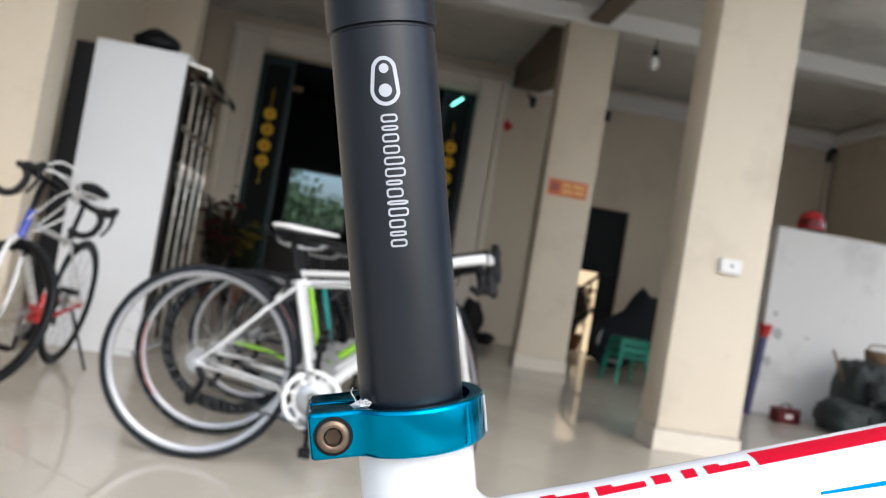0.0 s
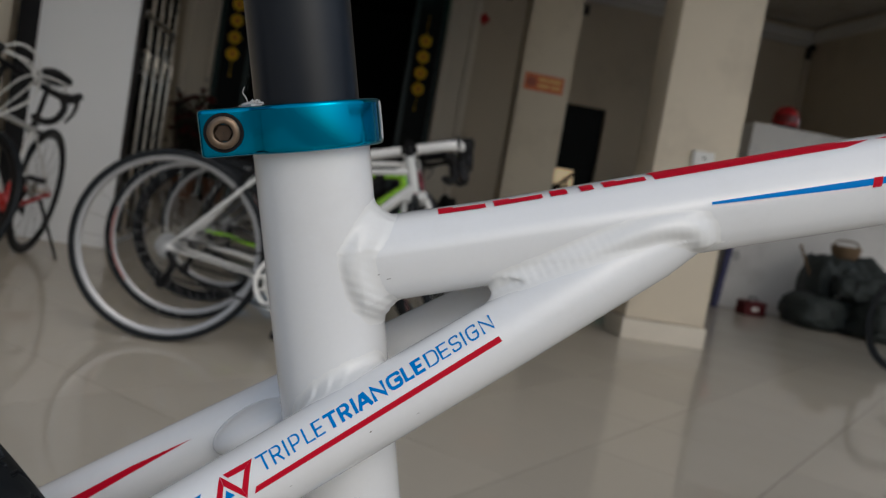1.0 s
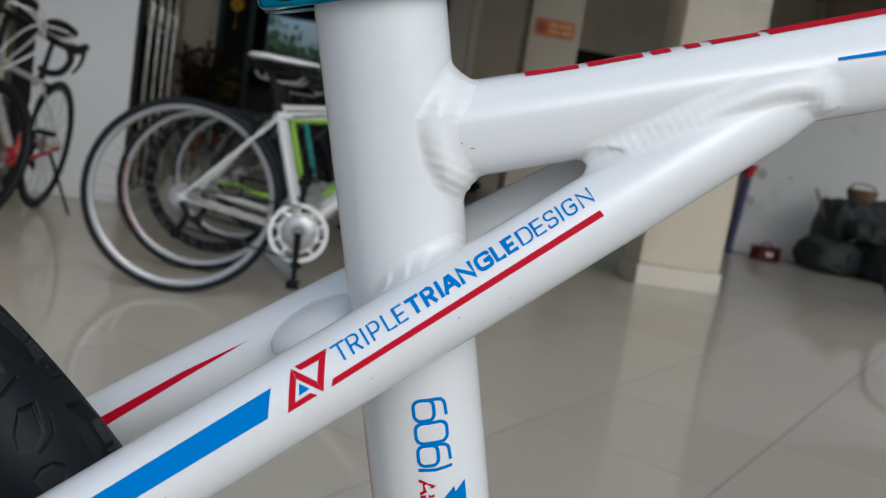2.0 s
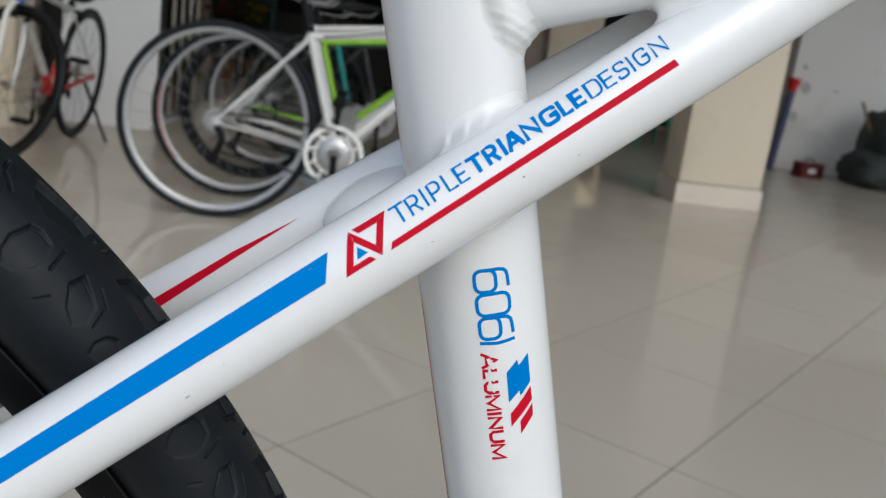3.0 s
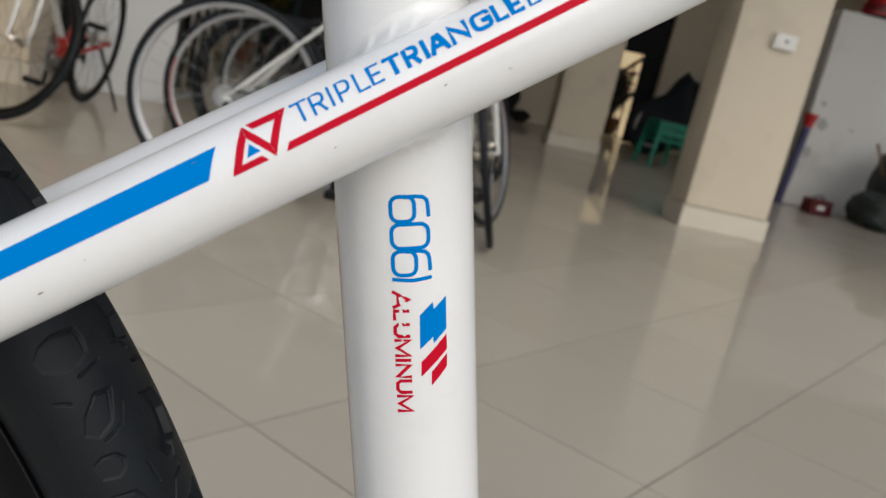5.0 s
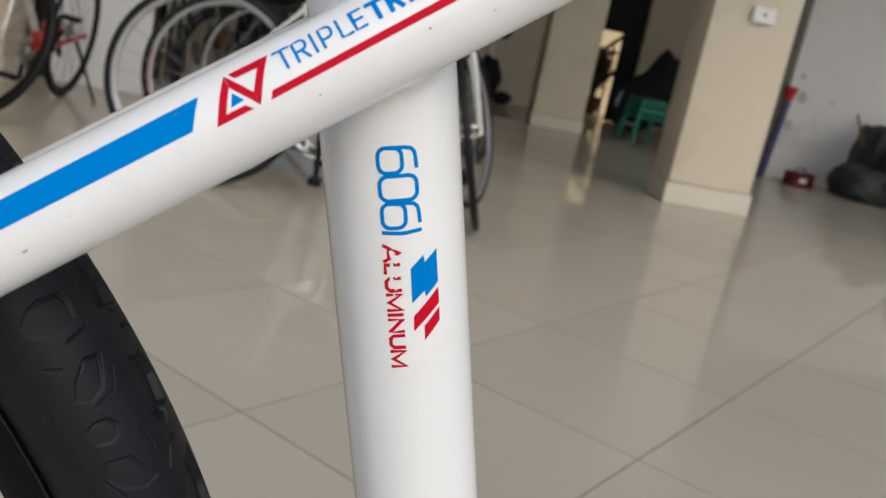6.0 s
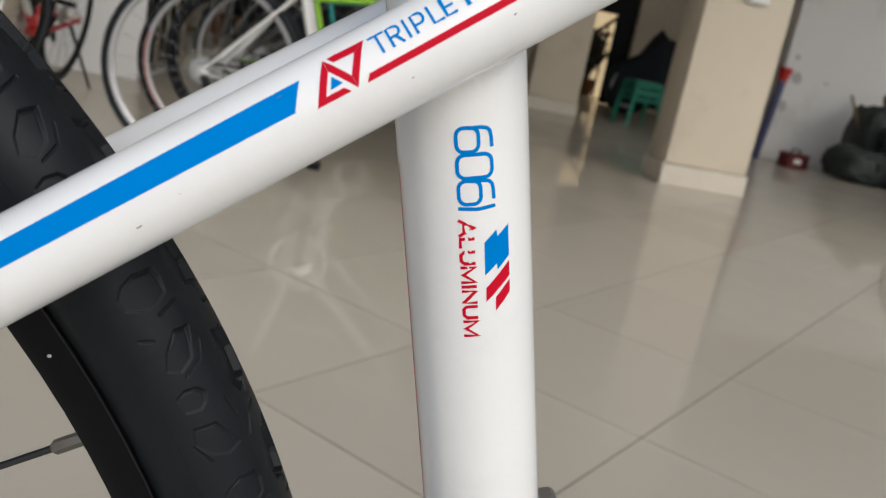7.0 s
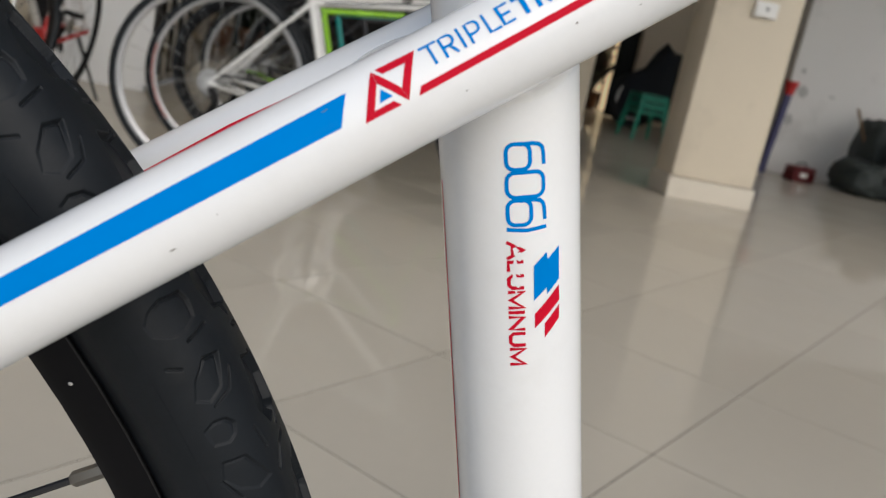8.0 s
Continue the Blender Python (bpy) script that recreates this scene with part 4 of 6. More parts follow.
part("fork", join(tube([HEAD_LO, (0.592, 0, 0.70)], 0.022, 24), tube([(0.592, -0.062, 0.70), (0.592, 0.062, 0.70)], 0.018, 20), *[tube([(0.592, s * 0.06, 0.70), (0.655, s * 0.06, 0.52), (0.735, s * 0.06, 0.3735)], [0.016, 0.018, 0.014], 20) for s in (-1, 1)]), BLACK_PART, BIKE)
part("handlebar", join(tube([HEAD_HI, (0.53, 0, 0.94), (0.60, 0, 0.955)], 0.016, 20), tube(bent([(0.575, -0.31, 0.965), (0.595, -0.12, 0.958), (0.60, 0, 0.956), (0.595, 0.12, 0.958), (0.575, 0.31, 0.965)], 5), 0.0127, 16)), BLACK_PART, BIKE)

# ---- the shop: an open hall with two rows of pillars ----
def structure(name, geo, material, label, category="", sharp=30):
    return tagged(part(name, geo, material, None, "", sharp), label, category or name.split("_")[0], kind="structure")


X0, X1, Y1, ZC = -2.35, 7.0, 12.0, 3.94
structure("ground", box(-150, 150, -150, 150, -0.4, -0.03), CONCRETE, "worn pale concrete ground round the building")
FLOOR = structure("floor", box(X0 - 0.2, X1 + 0.2, -2.5, 16.4, -0.028, -0.0012), GROUT, "polished cream tile floor laid on the diagonal")
structure("wall_west", box(X0 - 0.2, X0, 1.7, 16.4, 0, ZC + 0.2), WALL, "beige painted side wall")
structure("wall_east", box(X1, X1 + 0.2, 7.9, 16.4, 0, ZC + 0.2), WALL, "beige painted side wall in shade")
DX0, DX1, DZ = -1.53, 1.53, 3.48
RX0, RX1, RZ = 3.42, 4.02, 2.18
structure("wall_north", join(box(X0, DX0, Y1, Y1 + 0.2, 0, ZC), box(DX0, DX1, Y1, Y1 + 0.2, DZ, ZC), box(DX1, RX0, Y1, Y1 + 0.2, 0, ZC), box(RX0, RX1, Y1, Y1 + 0.2, RZ, ZC), box(RX1, X1, Y1, Y1 + 0.2, 0, ZC)), WALL, "beige painted back wall with a wide doorway and a narrow one")
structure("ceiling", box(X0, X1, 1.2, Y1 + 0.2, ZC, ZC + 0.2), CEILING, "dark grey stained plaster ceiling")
for y in (4.86, 8.85):
    structure("beam", box(X0, X1, y - 0.001, y + 0.3, 3.74, ZC - 0.002, 0.006), BEAM, "white painted ceiling beam across the hall", "beam")
structure("beam", box(1.98, 2.54, 1.2, 4.858, 3.64, ZC - 0.002, 0.006), BEAM_DARK, "dark brown ceiling beam at the front of the hall", "beam")
structure("beam", box(2.185, 2.40, 5.162, 8.848, 3.764, 3.83, 0.006), BEAM_DARK, "dark brown board slung between the white ceiling beams", "beam")
structure("beam", loft([[(1.985, 9.157, 3.30), (2.40, 9.157, 3.30), (2.40, 9.157, ZC - 0.002), (1.985, 9.157, ZC - 0.002)], [(1.985, Y1 - 0.112, 3.63), (2.40, Y1 - 0.112, 3.63), (2.40, Y1 - 0.112, ZC - 0.002), (1.985, Y1 - 0.112, ZC - 0.002)]]), BEAM_DARK, "dark brown haunched beam running to the back wall", "beam")
structure("trim", join(box(DX1 + 0.42, X1, Y1 - 0.10, Y1, 3.70, 3.86, 0.012), box(DX1 + 0.42, X1, Y1 - 0.05, Y1, 3.64, 3.698, 0.01)), BEAM, "white cornice along the back wall", "cornice")
structure("trim", box(X1 - 0.1, X1, 8.13, Y1 - 0.102, 3.70, 3.86, 0.012), BEAM, "white cornice along the side wall", "cornice")


def pillar(x0, x1, y0, y1, label):
    p = thing("pillar", pose((x0 + x1) / 2, (y0 + y1) / 2, 0), label, "pillar", "pillars", "structure")
    w, d = (x1 - x0) / 2, (y1 - y0) / 2
    part("shaft", box(-w, w, -d, d, 0.13, 3.735, 0.012, 2), COLUMN, p)
    part("skirting", box(-w - 0.012, w + 0.012, -d - 0.012, d + 0.012, 0.0, 0.128, 0.004), SKIRT, p, "cream tile skirting")
    return p


pillar(1.996, 2.516, 4.865, 5.165, "cream painted pillar with a white switch box")
pillar(1.986, 2.53, 8.855, 9.155, "cream painted pillar with an orange notice")
pillar(X1 - 0.35, X1 + 0.19, 4.865, 5.165, "cream painted pillar at the open side of the hall")
pillar(X0 + 0.002, -1.75, 4.865, 5.165, "cream painted pillar against the side wall")
pillar(X0 + 0.002, -1.80, 8.855, 9.155, "cream painted pillar against the side wall, behind the cabinet")

# moulded frame of the wide doorway
FRAME = thing("door_frame", pose(0, Y1, 0), "cream moulded frame round the wide doorway", "door frame", kind="structure")
for sx in (-1, 1):
    part("jamb", box(sx * 1.72 - 0.2, sx * 1.72 + 0.2, -0.06, -0.001, 0, 3.72, 0.012), MOULDING, FRAME)
    part("outer_moulding", box(sx * 1.90 - 0.05, sx * 1.90 + 0.05, -0.11, -0.062, 0, 3.72, 0.015), MOULDING, FRAME)
    part("inner_moulding", box(sx * 1.56 - 0.035, sx * 1.56 + 0.035, -0.09, -0.062, 0, 3.50, 0.012), MOULDING, FRAME)
part("head", box(-1.518, 1.518, -0.06, -0.001, 3.50, 3.72, 0.012), MOULDING, FRAME)
part("outer_moulding", box(-1.96, 1.96, -0.13, -0.001, 3.722, 3.80, 0.02), MOULDING, FRAME)
part("inner_moulding", box(-1.523, 1.523, -0.09, -0.062, 3.50, 3.55, 0.012), MOULDING, FRAME)

# room behind the wide doorway, its shade painted as near-black walls and ceiling
structure("wall_inner_west", box(X0, X0 + 0.04, Y1 + 0.202, 16.2, 0, 3.7), SHADE_BLACK, "wall of the room behind, shade put into its near-black colour", "wall")
structure("wall_inner_east", box(2.56, 2.6, Y1 + 0.202, 16.2, 0, 3.7), SHADE_BLACK, "wall of the room behind, shade put into its near-black colour", "wall")
structure("ceiling_inner", box(X0 - 0.2, 2.6, Y1 + 0.2, 16.4, 3.7, 3.8), SHADE_BLACK, "ceiling of the room behind, shade put into its near-black colour", "ceiling")
# Opening and window are added to show what the glass reflects: trees and sky.
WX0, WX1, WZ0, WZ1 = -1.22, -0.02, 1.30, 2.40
structure("wall_inner_north", join(box(X0, WX0, 16.2, 16.4, 0, 3.7), box(WX1, 2.6, 16.2, 16.4, 0, 3.7), box(WX0, WX1, 16.2, 16.4, 0, WZ0), box(WX0, WX1, 16.2, 16.4, WZ1, 3.7)), SHADE_BLACK, "far wall with an added window, shade put into its near-black colour", "wall")
WINDOW = thing("window_1", pose(0, 16.25, 0), "window with a dark frame, added in place of a reflection of trees and sky", "window", kind="structure")
part("window_frame", join(box(WX0, WX1, -0.02, 0.04, WZ0, WZ0 + 0.05), box(WX0, WX1, -0.02, 0.04, WZ1 - 0.05, WZ1), box(WX0, WX0 + 0.05, -0.02, 0.04, WZ0 + 0.05, WZ1 - 0.05), box(WX1 - 0.05, WX1, -0.02, 0.04, WZ0 + 0.05, WZ1 - 0.05)), DARK_TEAL, WINDOW)
pane = part("pane", box(WX0 + 0.05, WX1 - 0.05, 0.005, 0.011, WZ0 + 0.05, WZ1 - 0.05), THIN_GLASS, WINDOW)
pane.visible_shadow = False


# ---- the white cabinet against the side wall ----
CAB = thing("display_cabinet", pose(-1.68, 5.40, 0), "white sided display cabinet with chromed glass doors", "cabinet")
CW, CL, CH = 0.55, 1.30, 1.87
part("side_panel", box(0, CW, 0, 0.025, 0.03, CH, 0.002), PANEL, CAB, "white melamine side panel")
part("side_panel", box(0, CW, CL - 0.025, CL, 0.03, CH, 0.002), PANEL, CAB)
# Added black block that stands for the shade between pillar and side panel.
part("rear_board", box(-0.125, -0.002, 0.02, CL - 0.02, 0.0, CH - 0.01, 0.003), BLACK_SOFT, CAB, "black filler added for the shaded gap behind the cabinet")
part("plinth", box(0.02, CW - 0.02, 0.0, CL, 0.0, 0.029, 0.002), PANEL, CAB)
part("back_panel", box(0, 0.015, 0.026, CL - 0.026, 0.03, CH, 0.001), DARK_WOOD, CAB)
part("top_board", box(0.0, CW + 0.012, 0.0, CL, CH + 0.001, CH + 0.022, 0.002), PANEL, CAB)
part("corner_post", box(CW - 0.03, CW + 0.006, 0.026, 0.135, 0.03, CH - 0.002, 0.002), DARK_WOOD, CAB)
for z in (0.06, 0.42, 0.8, 1.15, 1.5):
    part("shelf", box(0.016, CW - 0.04, 0.027, CL - 0.027, z, z + 0.018, 0.001), DARK_WOOD, CAB)
for i in range(4):
    y0, y1 = 0.14 + i * 0.282, 0.14 + (i + 1) * 0.282 - 0.03
    door = part("door", box(CW - 0.006, CW + 0.008, y0 + 0.001, y1 - 0.06, 0.05, CH - 0.03, 0.003), DARK_GLASS, CAB, "dark smoked glass cabinet door")
    part("door_stile", box(CW - 0.006, CW + 0.016, y1 - 0.058, y1 - 0.040, 0.05, CH - 0.03, 0.005), CHROME, door, "slender chromed stile")
    part("door_stile", box(CW - 0.006, CW + 0.016, y1 - 0.022, y1 - 0.004, 0.05, CH - 0.03, 0.005), CHROME, door)
    for z in (0.05, 1.44, CH - 0.075):
        part("door_rail", box(CW + 0.009, CW + 0.014, y0 + 0.002, y1 - 0.061, z, z + 0.035, 0.002), CHROME, door)
    part("handle", tube([(CW + 0.012, y0 + 0.05, 1.10), (CW + 0.05, y0 + 0.05, 1.10), (CW + 0.05, y0 + 0.05, 1.23), (CW + 0.012, y0 + 0.05, 1.23)], 0.006, 8), CHROME, door, "square chromed pull handle")
for i in range(4):
    y0, y1 = 0.02 + i * 0.316, 0.02 + (i + 1) * 0.316 - 0.03
    part("canopy", loft([[(CW + 0.004, y, CH - 0.02), (CW + 0.15, y, CH - 0.045), (CW + 0.15, y, CH - 0.095), (CW + 0.14, y, CH - 0.095), (CW + 0.14, y, CH - 0.055), (CW + 0.004, y, CH - 0.03)] for y in (y0, y1)]), CHROME if i % 2 == 0 else BLACK_PART, CAB, "bright metal canopy over a cabinet door" if i % 2 == 0 else "dark metal canopy over a cabinet door", sharp=20)
rng = random.Random(3)
for z in (0.08, 0.44, 0.82, 1.17):
    for i in range(5):
        y = 0.1 + i * 0.23 + rng.uniform(-0.03, 0.03)
        h, w = rng.uniform(0.14, 0.27), rng.uniform(0.08, 0.16)
        tagged(part("carton", box(-w / 2, w / 2, -w / 2, w / 2, 0, h, 0.004), rng.choice((BLACK_SOFT, PAINT_DARK, PAINT_TEAL, PAINT_MAROON, DARK_WOOD)), None, m=pose(-1.68 + 0.32, 5.40 + y, z + 0.001, 0, 0, rng.uniform(-12, 12))), "small dark boxed part on a cabinet shelf", "box", "boxes in the cabinet")
HAT = thing("cycling_helmet", pose(-1.38, 5.62, CH + 0.023), "black cycling helmet on top of the cabinet", "helmet")
part("shell", blob((0, 0, 0.075), (0.15, 0.1, 0.075), 20, 12), BLACK_PART, HAT)
for k in range(5):
    part("rib", tube(bent([(-0.13, -0.06 + 0.03 * k, 0.085), (0.0, -0.075 + 0.0375 * k, 0.158 - 0.006 * abs(k - 2)), (0.13, -0.06 + 0.03 * k, 0.085)], 5), 0.009, 8), BLACK_SOFT, HAT)
# ---- bicycles standing in the shop ----
CACHE = {}


def shop_wheel(parent, at, rim_mat, tyre_mat, r=0.34, deep=0.016, name="wheel", turn=None, stripe=None):
    w = new(name)
    w.parent = parent
    w.matrix_basis = Matrix.Translation(at) @ (turn or Matrix())

    def piece(nm, geo, material, key, m=None):
        key = (nm, key, material.name)
        if key in CACHE:
            return part(nm, CACHE[key], None, w, m=m)
        ob = part(nm, geo(), material, w, m=m)
        CACHE[key] = ob.data
        return ob

    t = 0.0135
    piece("tyre", lambda: lathe([(t * math.sin(a), r - t + t * math.cos(a)) for a in [2 * math.pi * k / 12 for k in range(12)]], 72, closed=True), tyre_mat, (r, t))
    ro = r - 0.028
    if rim_mat is RIM_BLACK:
        deep = 0.024
    piece("rim", lambda: lathe([(-0.0095, ro + 0.002), (0.0095, ro + 0.002), (0.0095, ro - deep * 0.5), (0.004, ro - deep), (-0.004, ro - deep), (-0.0095, ro - deep * 0.5)], 72, closed=True), rim_mat, (r, deep))
    if stripe:
        piece("rim_label", lambda: lathe([(-0.0099, ro + 0.001), (-0.0099, ro - deep * 0.4)], 20, arc=1.0), stripe, (r, "s"))
        piece("rim_label", lambda: lathe([(-0.0099, ro + 0.001), (-0.0099, ro - deep * 0.4)], 20, arc=1.0), stripe, (r, "s"), Matrix.Rotation(3.4, 4, "Y"))
    piece("hub", lambda: lathe([(-0.05, 0.005), (-0.035, 0.012), (-0.03, 0.022), (-0.026, 0.012), (0.026, 0.012), (0.03, 0.022), (0.035, 0.012), (0.05, 0.005)], 20), CHROME, 0)
    for k in range(24):
        sd = 1 if k % 2 else -1
        cr = 0.5 if k % 4 < 2 else -0.5
        piece("spoke", lambda: rod((0.02 * math.cos(cr), sd * 0.029, 0.02 * math.sin(cr)), (ro - deep, 0, 0), 0.0008, 5), SPOKE_BLACK if rim_mat is RIM_BLACK else SPOKE_STEEL, (r, sd, cr), Matrix.Rotation(2 * math.pi * k / 24, 4, "Y"))
    return w


def road_bike(name, m, label, frame_mat, accent=None, rim=RIM_SILVER, saddle_mat=BLACK_SOFT, tape=BLACK_SOFT, wb=1.045, steer=0.0, stripe=None, fork_mat=None, flat=False, stay_mat=None, rise=0.0, barw=0.21, high=0.0, tall=0.0, pad=1.0, stand=False, lines=False, stays=None, group="bicycles in the shop"):
    """A racing bicycle on its rear axle's foot, heading along x."""
    accent = accent or frame_mat
    stay_mat = stay_mat or frame_mat
    b = thing(name, m, label, "bicycle", group)
    bbp, st, rear = Vector((0.412, 0, 0.27)), Vector((0.287 - 0.3 * tall, 0, 0.684 + tall)), Vector((0, 0, 0.34))
    hl, hh = Vector((wb - 0.115, 0, 0.665)), Vector((wb - 0.152 - 0.3 * tall, 0, 0.79 + tall))
    f = new("frame")
    f.parent = b
    part("seat_tube", tube([bbp, st], 0.0132, 20), frame_mat, f)
    part("top_tube", tube([st - Vector((0, 0, 0.022)), hh - Vector((0, 0, 0.055))], 0.0135, 20), frame_mat, f)
    part("down_tube", tube([bbp, hl + Vector((0, 0, 0.025))], 0.0185, 20), frame_mat, f)
    part("head_tube", tube([hl, hh], 0.0185, 20), accent, f)
    part("bottom_bracket", lathe([(-0.035, 0.008), (-0.035, 0.02), (0.035, 0.02), (0.035, 0.008)], 20), stay_mat, f, m=Matrix.Translation(bbp))
    if stay_mat is not frame_mat:
        part("down_tube_sleeve", tube([bbp, bbp.lerp(hl, 0.22)], 0.0195, 20), stay_mat, f)
        part("seat_tube_sleeve", tube([bbp, bbp.lerp(st, 0.3)], 0.0158, 20), stay_mat, f)
    for s in (-1, 1):
        thick = 1.0 if stay_mat is frame_mat else 1.5
        part("chain_stay", tube([bbp + Vector((-0.02, s * 0.02, 0)), rear + Vector((0, s * 0.06, 0))], [0.008 * thick, 0.0062 * thick], 14), stay_mat, f)
        part("seat_stay", tube([st + Vector((0.004, s * 0.013, -0.03)), rear + Vector((0, s * 0.06, 0))], [0.0062, 0.0052], 14), stays or frame_mat, f)
        part("dropout", box(-0.02, 0.015, s * 0.06 - 0.003, s * 0.06 + 0.003, 0.315, 0.362, 0.003), SILVER_PART, f)
    if lines:
        part("dark_line", tube([bbp + Vector((-0.06, -0.0335, 0.012)), rear + Vector((0.03, -0.0645, 0.001))], 0.0028, 6), BLACK_PART, f)
        part("dark_line", tube([st.lerp(rear, 0.22) + Vector((0, -0.026, 0.0)), rear + Vector((0.02, -0.0635, 0.03))], 0.0022, 6), BLACK_PART, f)
        part("dark_line", tube([st + Vector((0.05, -0.0118, -0.0165)), hh + Vector((-0.04, -0.0118, -0.05))], 0.0034, 6), BLACK_PART, f)
    shop_wheel(b, rear, rim, TYRE, name="rear_wheel", stripe=stripe)
    post_top = st + (st - bbp).normalized() * (0.11 + high)
    part("seatpost", tube([st - (st - bbp) * 0.1, post_top], 0.0125, 16), BLACK_PART, b)
    part("seat_collar", tube([st - Vector((0, 0, 0.008)), st + Vector((-0.004, 0, 0.01))], 0.0185, 16), BLACK_PART, b)
    # saddle: a long padded shell on two rails
    sx, sz = post_top.x, post_top.z
    rings = []
    for x, w, h in ((-0.13, 0.045, 0.009), (-0.115, 0.068, 0.02), (-0.06, 0.064, 0.026), (0.0, 0.042, 0.023), (0.06, 0.026, 0.019), (0.12, 0.017, 0.012), (0.142, 0.010, 0.007)):
        w, h = w * (0.75 + 0.25 * pad), h * pad
        z = sz + 0.05 + 0.09 * (x * x) * (1.4 if x < 0 else 0.25)
        rings.append([(sx + x, w * math.cos(a), z + h * (math.sin(a) if math.sin(a) > 0 else 0.7 * math.sin(a))) for a in [2 * math.pi * k / 16 for k in range(16)]])
    rings = [[(sx + (0.032 if saddle_mat is WHITE_SOFT else 0.02) + (p[0] - sx) * 0.88, p[1], p[2]) for p in r] for r in rings]
    part("saddle", loft(rings), saddle_mat, b, sharp=60)
    if saddle_mat is WHITE_SOFT:
        part("saddle_base", loft([[(p[0] + 0.01, p[1] * 1.04, p[2] - 0.024) for p in r] for r in rings]), BLACK_PART, b)
    for s in (-1, 1):
        part("saddle_rail", tube(bent([(sx - 0.1, s * 0.022, sz + 0.045), (sx - 0.07, s * 0.022, sz + 0.012), (sx + 0.06, s * 0.02, sz + 0.008), (sx + 0.1, s * 0.012, sz + 0.035)], 4), 0.0035, 8), BLACK_PART if saddle_mat is WHITE_SOFT else SILVER_PART, b)
    # drive train on the right-hand side
    crank = new("crankset")
    crank.parent = b
    crank.matrix_basis = Matrix.Translation(bbp)
    if accent is PAINT_WHITE:
        part("chainring", lathe([(-0.044, 0.090), (-0.044, 0.105), (-0.047, 0.105), (-0.047, 0.090)], 48, closed=True), PLASTIC_WHITE, crank)
        part("chainring", lathe([(-0.040, 0.063), (-0.040, 0.070), (-0.0435, 0.070), (-0.0435, 0.063)], 40, closed=True), PLASTIC_WHITE, crank)
        for k in range(10):
            a = 2 * math.pi * k / 10 + 0.3
            part("spider_arm", tube([(0.06 * math.cos(a), -0.042, 0.06 * math.sin(a)), (0.092 * math.cos(a + 0.12), -0.0455, 0.092 * math.sin(a + 0.12))], [0.0055, 0.004], 6), PLASTIC_WHITE, crank)
        part("spider", lathe([(-0.036, 0.012), (-0.046, 0.02), (-0.047, 0.05), (-0.040, 0.06), (-0.036, 0.058)], 32), SILVER_PART, crank)
    else:
        part("chainring", lathe([(-0.044, 0.074), (-0.044, 0.104), (-0.047, 0.104), (-0.047, 0.074)], 48, closed=True), SILVER_PART, crank)
        part("chainring", lathe([(-0.036, 0.060), (-0.036, 0.072), (-0.039, 0.072), (-0.039, 0.060)], 40, closed=True), SILVER_PART, crank)
        for k in range(5):
            a = 2 * math.pi * k / 5 + 0.3
            part("spider_arm", tube([(0.012 * math.cos(a), -0.042, 0.012 * math.sin(a)), (0.082 * math.cos(a), -0.045, 0.082 * math.sin(a))], [0.009, 0.006], 8), SILVER_PART, crank)
    ang = radians(-88)
    for s, a in ((-1, ang), (1, ang + math.pi)):
        c = Vector((0.172 * math.cos(a), s * 0.062, 0.172 * math.sin(a)))
        part("crank_arm", tube([(0, s * 0.055, 0), c], [0.013, 0.009], 12), BLACK_PART, crank)
        part("pedal", box(c.x - 0.022, c.x + 0.022, c.y + s * 0.05 - 0.042, c.y + s * 0.05 + 0.042, c.z - 0.012, c.z + 0.012, 0.004), BLACK_PART, crank)
    for k in range(6):
        part("sprocket", lathe([(-0.020 - 0.004 * k, 0.015), (-0.020 - 0.004 * k, 0.045 - 0.004 * k), (-0.0218 - 0.004 * k, 0.045 - 0.004 * k), (-0.0218 - 0.004 * k, 0.015)], 32), SILVER_PART if k % 2 else SPOKE_STEEL, b, m=Matrix.Translation(rear))
    part("spoke_guard", lathe([(-0.0145, 0.03), (-0.0165, 0.072), (-0.0155, 0.073)], 40), MILKY, b, "milky plastic spoke guard", m=Matrix.Translation(rear)).visible_shadow = False
    part("chain", join(tube([(0.02, -0.045, 0.372), (0.41, -0.045, 0.362)], 0.0045, 6), tube([(0.0, -0.045, 0.24), (0.40, -0.045, 0.178)], 0.0045, 6)), BLACK_PART, b)
    part("rear_derailleur", tube(bent([(0.0, -0.05, 0.33), (0.03, -0.06, 0.29), (0.02, -0.055, 0.25), (0.0, -0.05, 0.215)], 4), 0.012, 10), BLACK_PART, b)
    part("jockey_wheel", lathe([(-0.052, 0.004), (-0.052, 0.022), (-0.044, 0.022), (-0.044, 0.004)], 20), BLACK_PART, b, m=Matrix.Translation((0.0, 0, 0.215)))
    part("rear_brake", join(tube(bent([(0.262, -0.028, 0.66), (0.235, -0.036, 0.64), (0.215, -0.024, 0.615)], 4), 0.008, 8), tube(bent([(0.262, 0.028, 0.66), (0.235, 0.036, 0.64), (0.215, 0.024, 0.615)], 4), 0.008, 8), tube([(0.262, -0.03, 0.655), (0.262, 0.03, 0.655)], 0.010, 8)), BLACK_PART, b)
    # steered front end
    axis = (hh - hl).normalized()
    turn = Matrix.Translation(hl) @ Matrix.Rotation(radians(steer), 4, axis) @ Matrix.Translation(-hl)
    fr = new("front_end")
    fr.parent = b
    fr.matrix_basis = turn
    fax = Vector((wb, 0, 0.34))
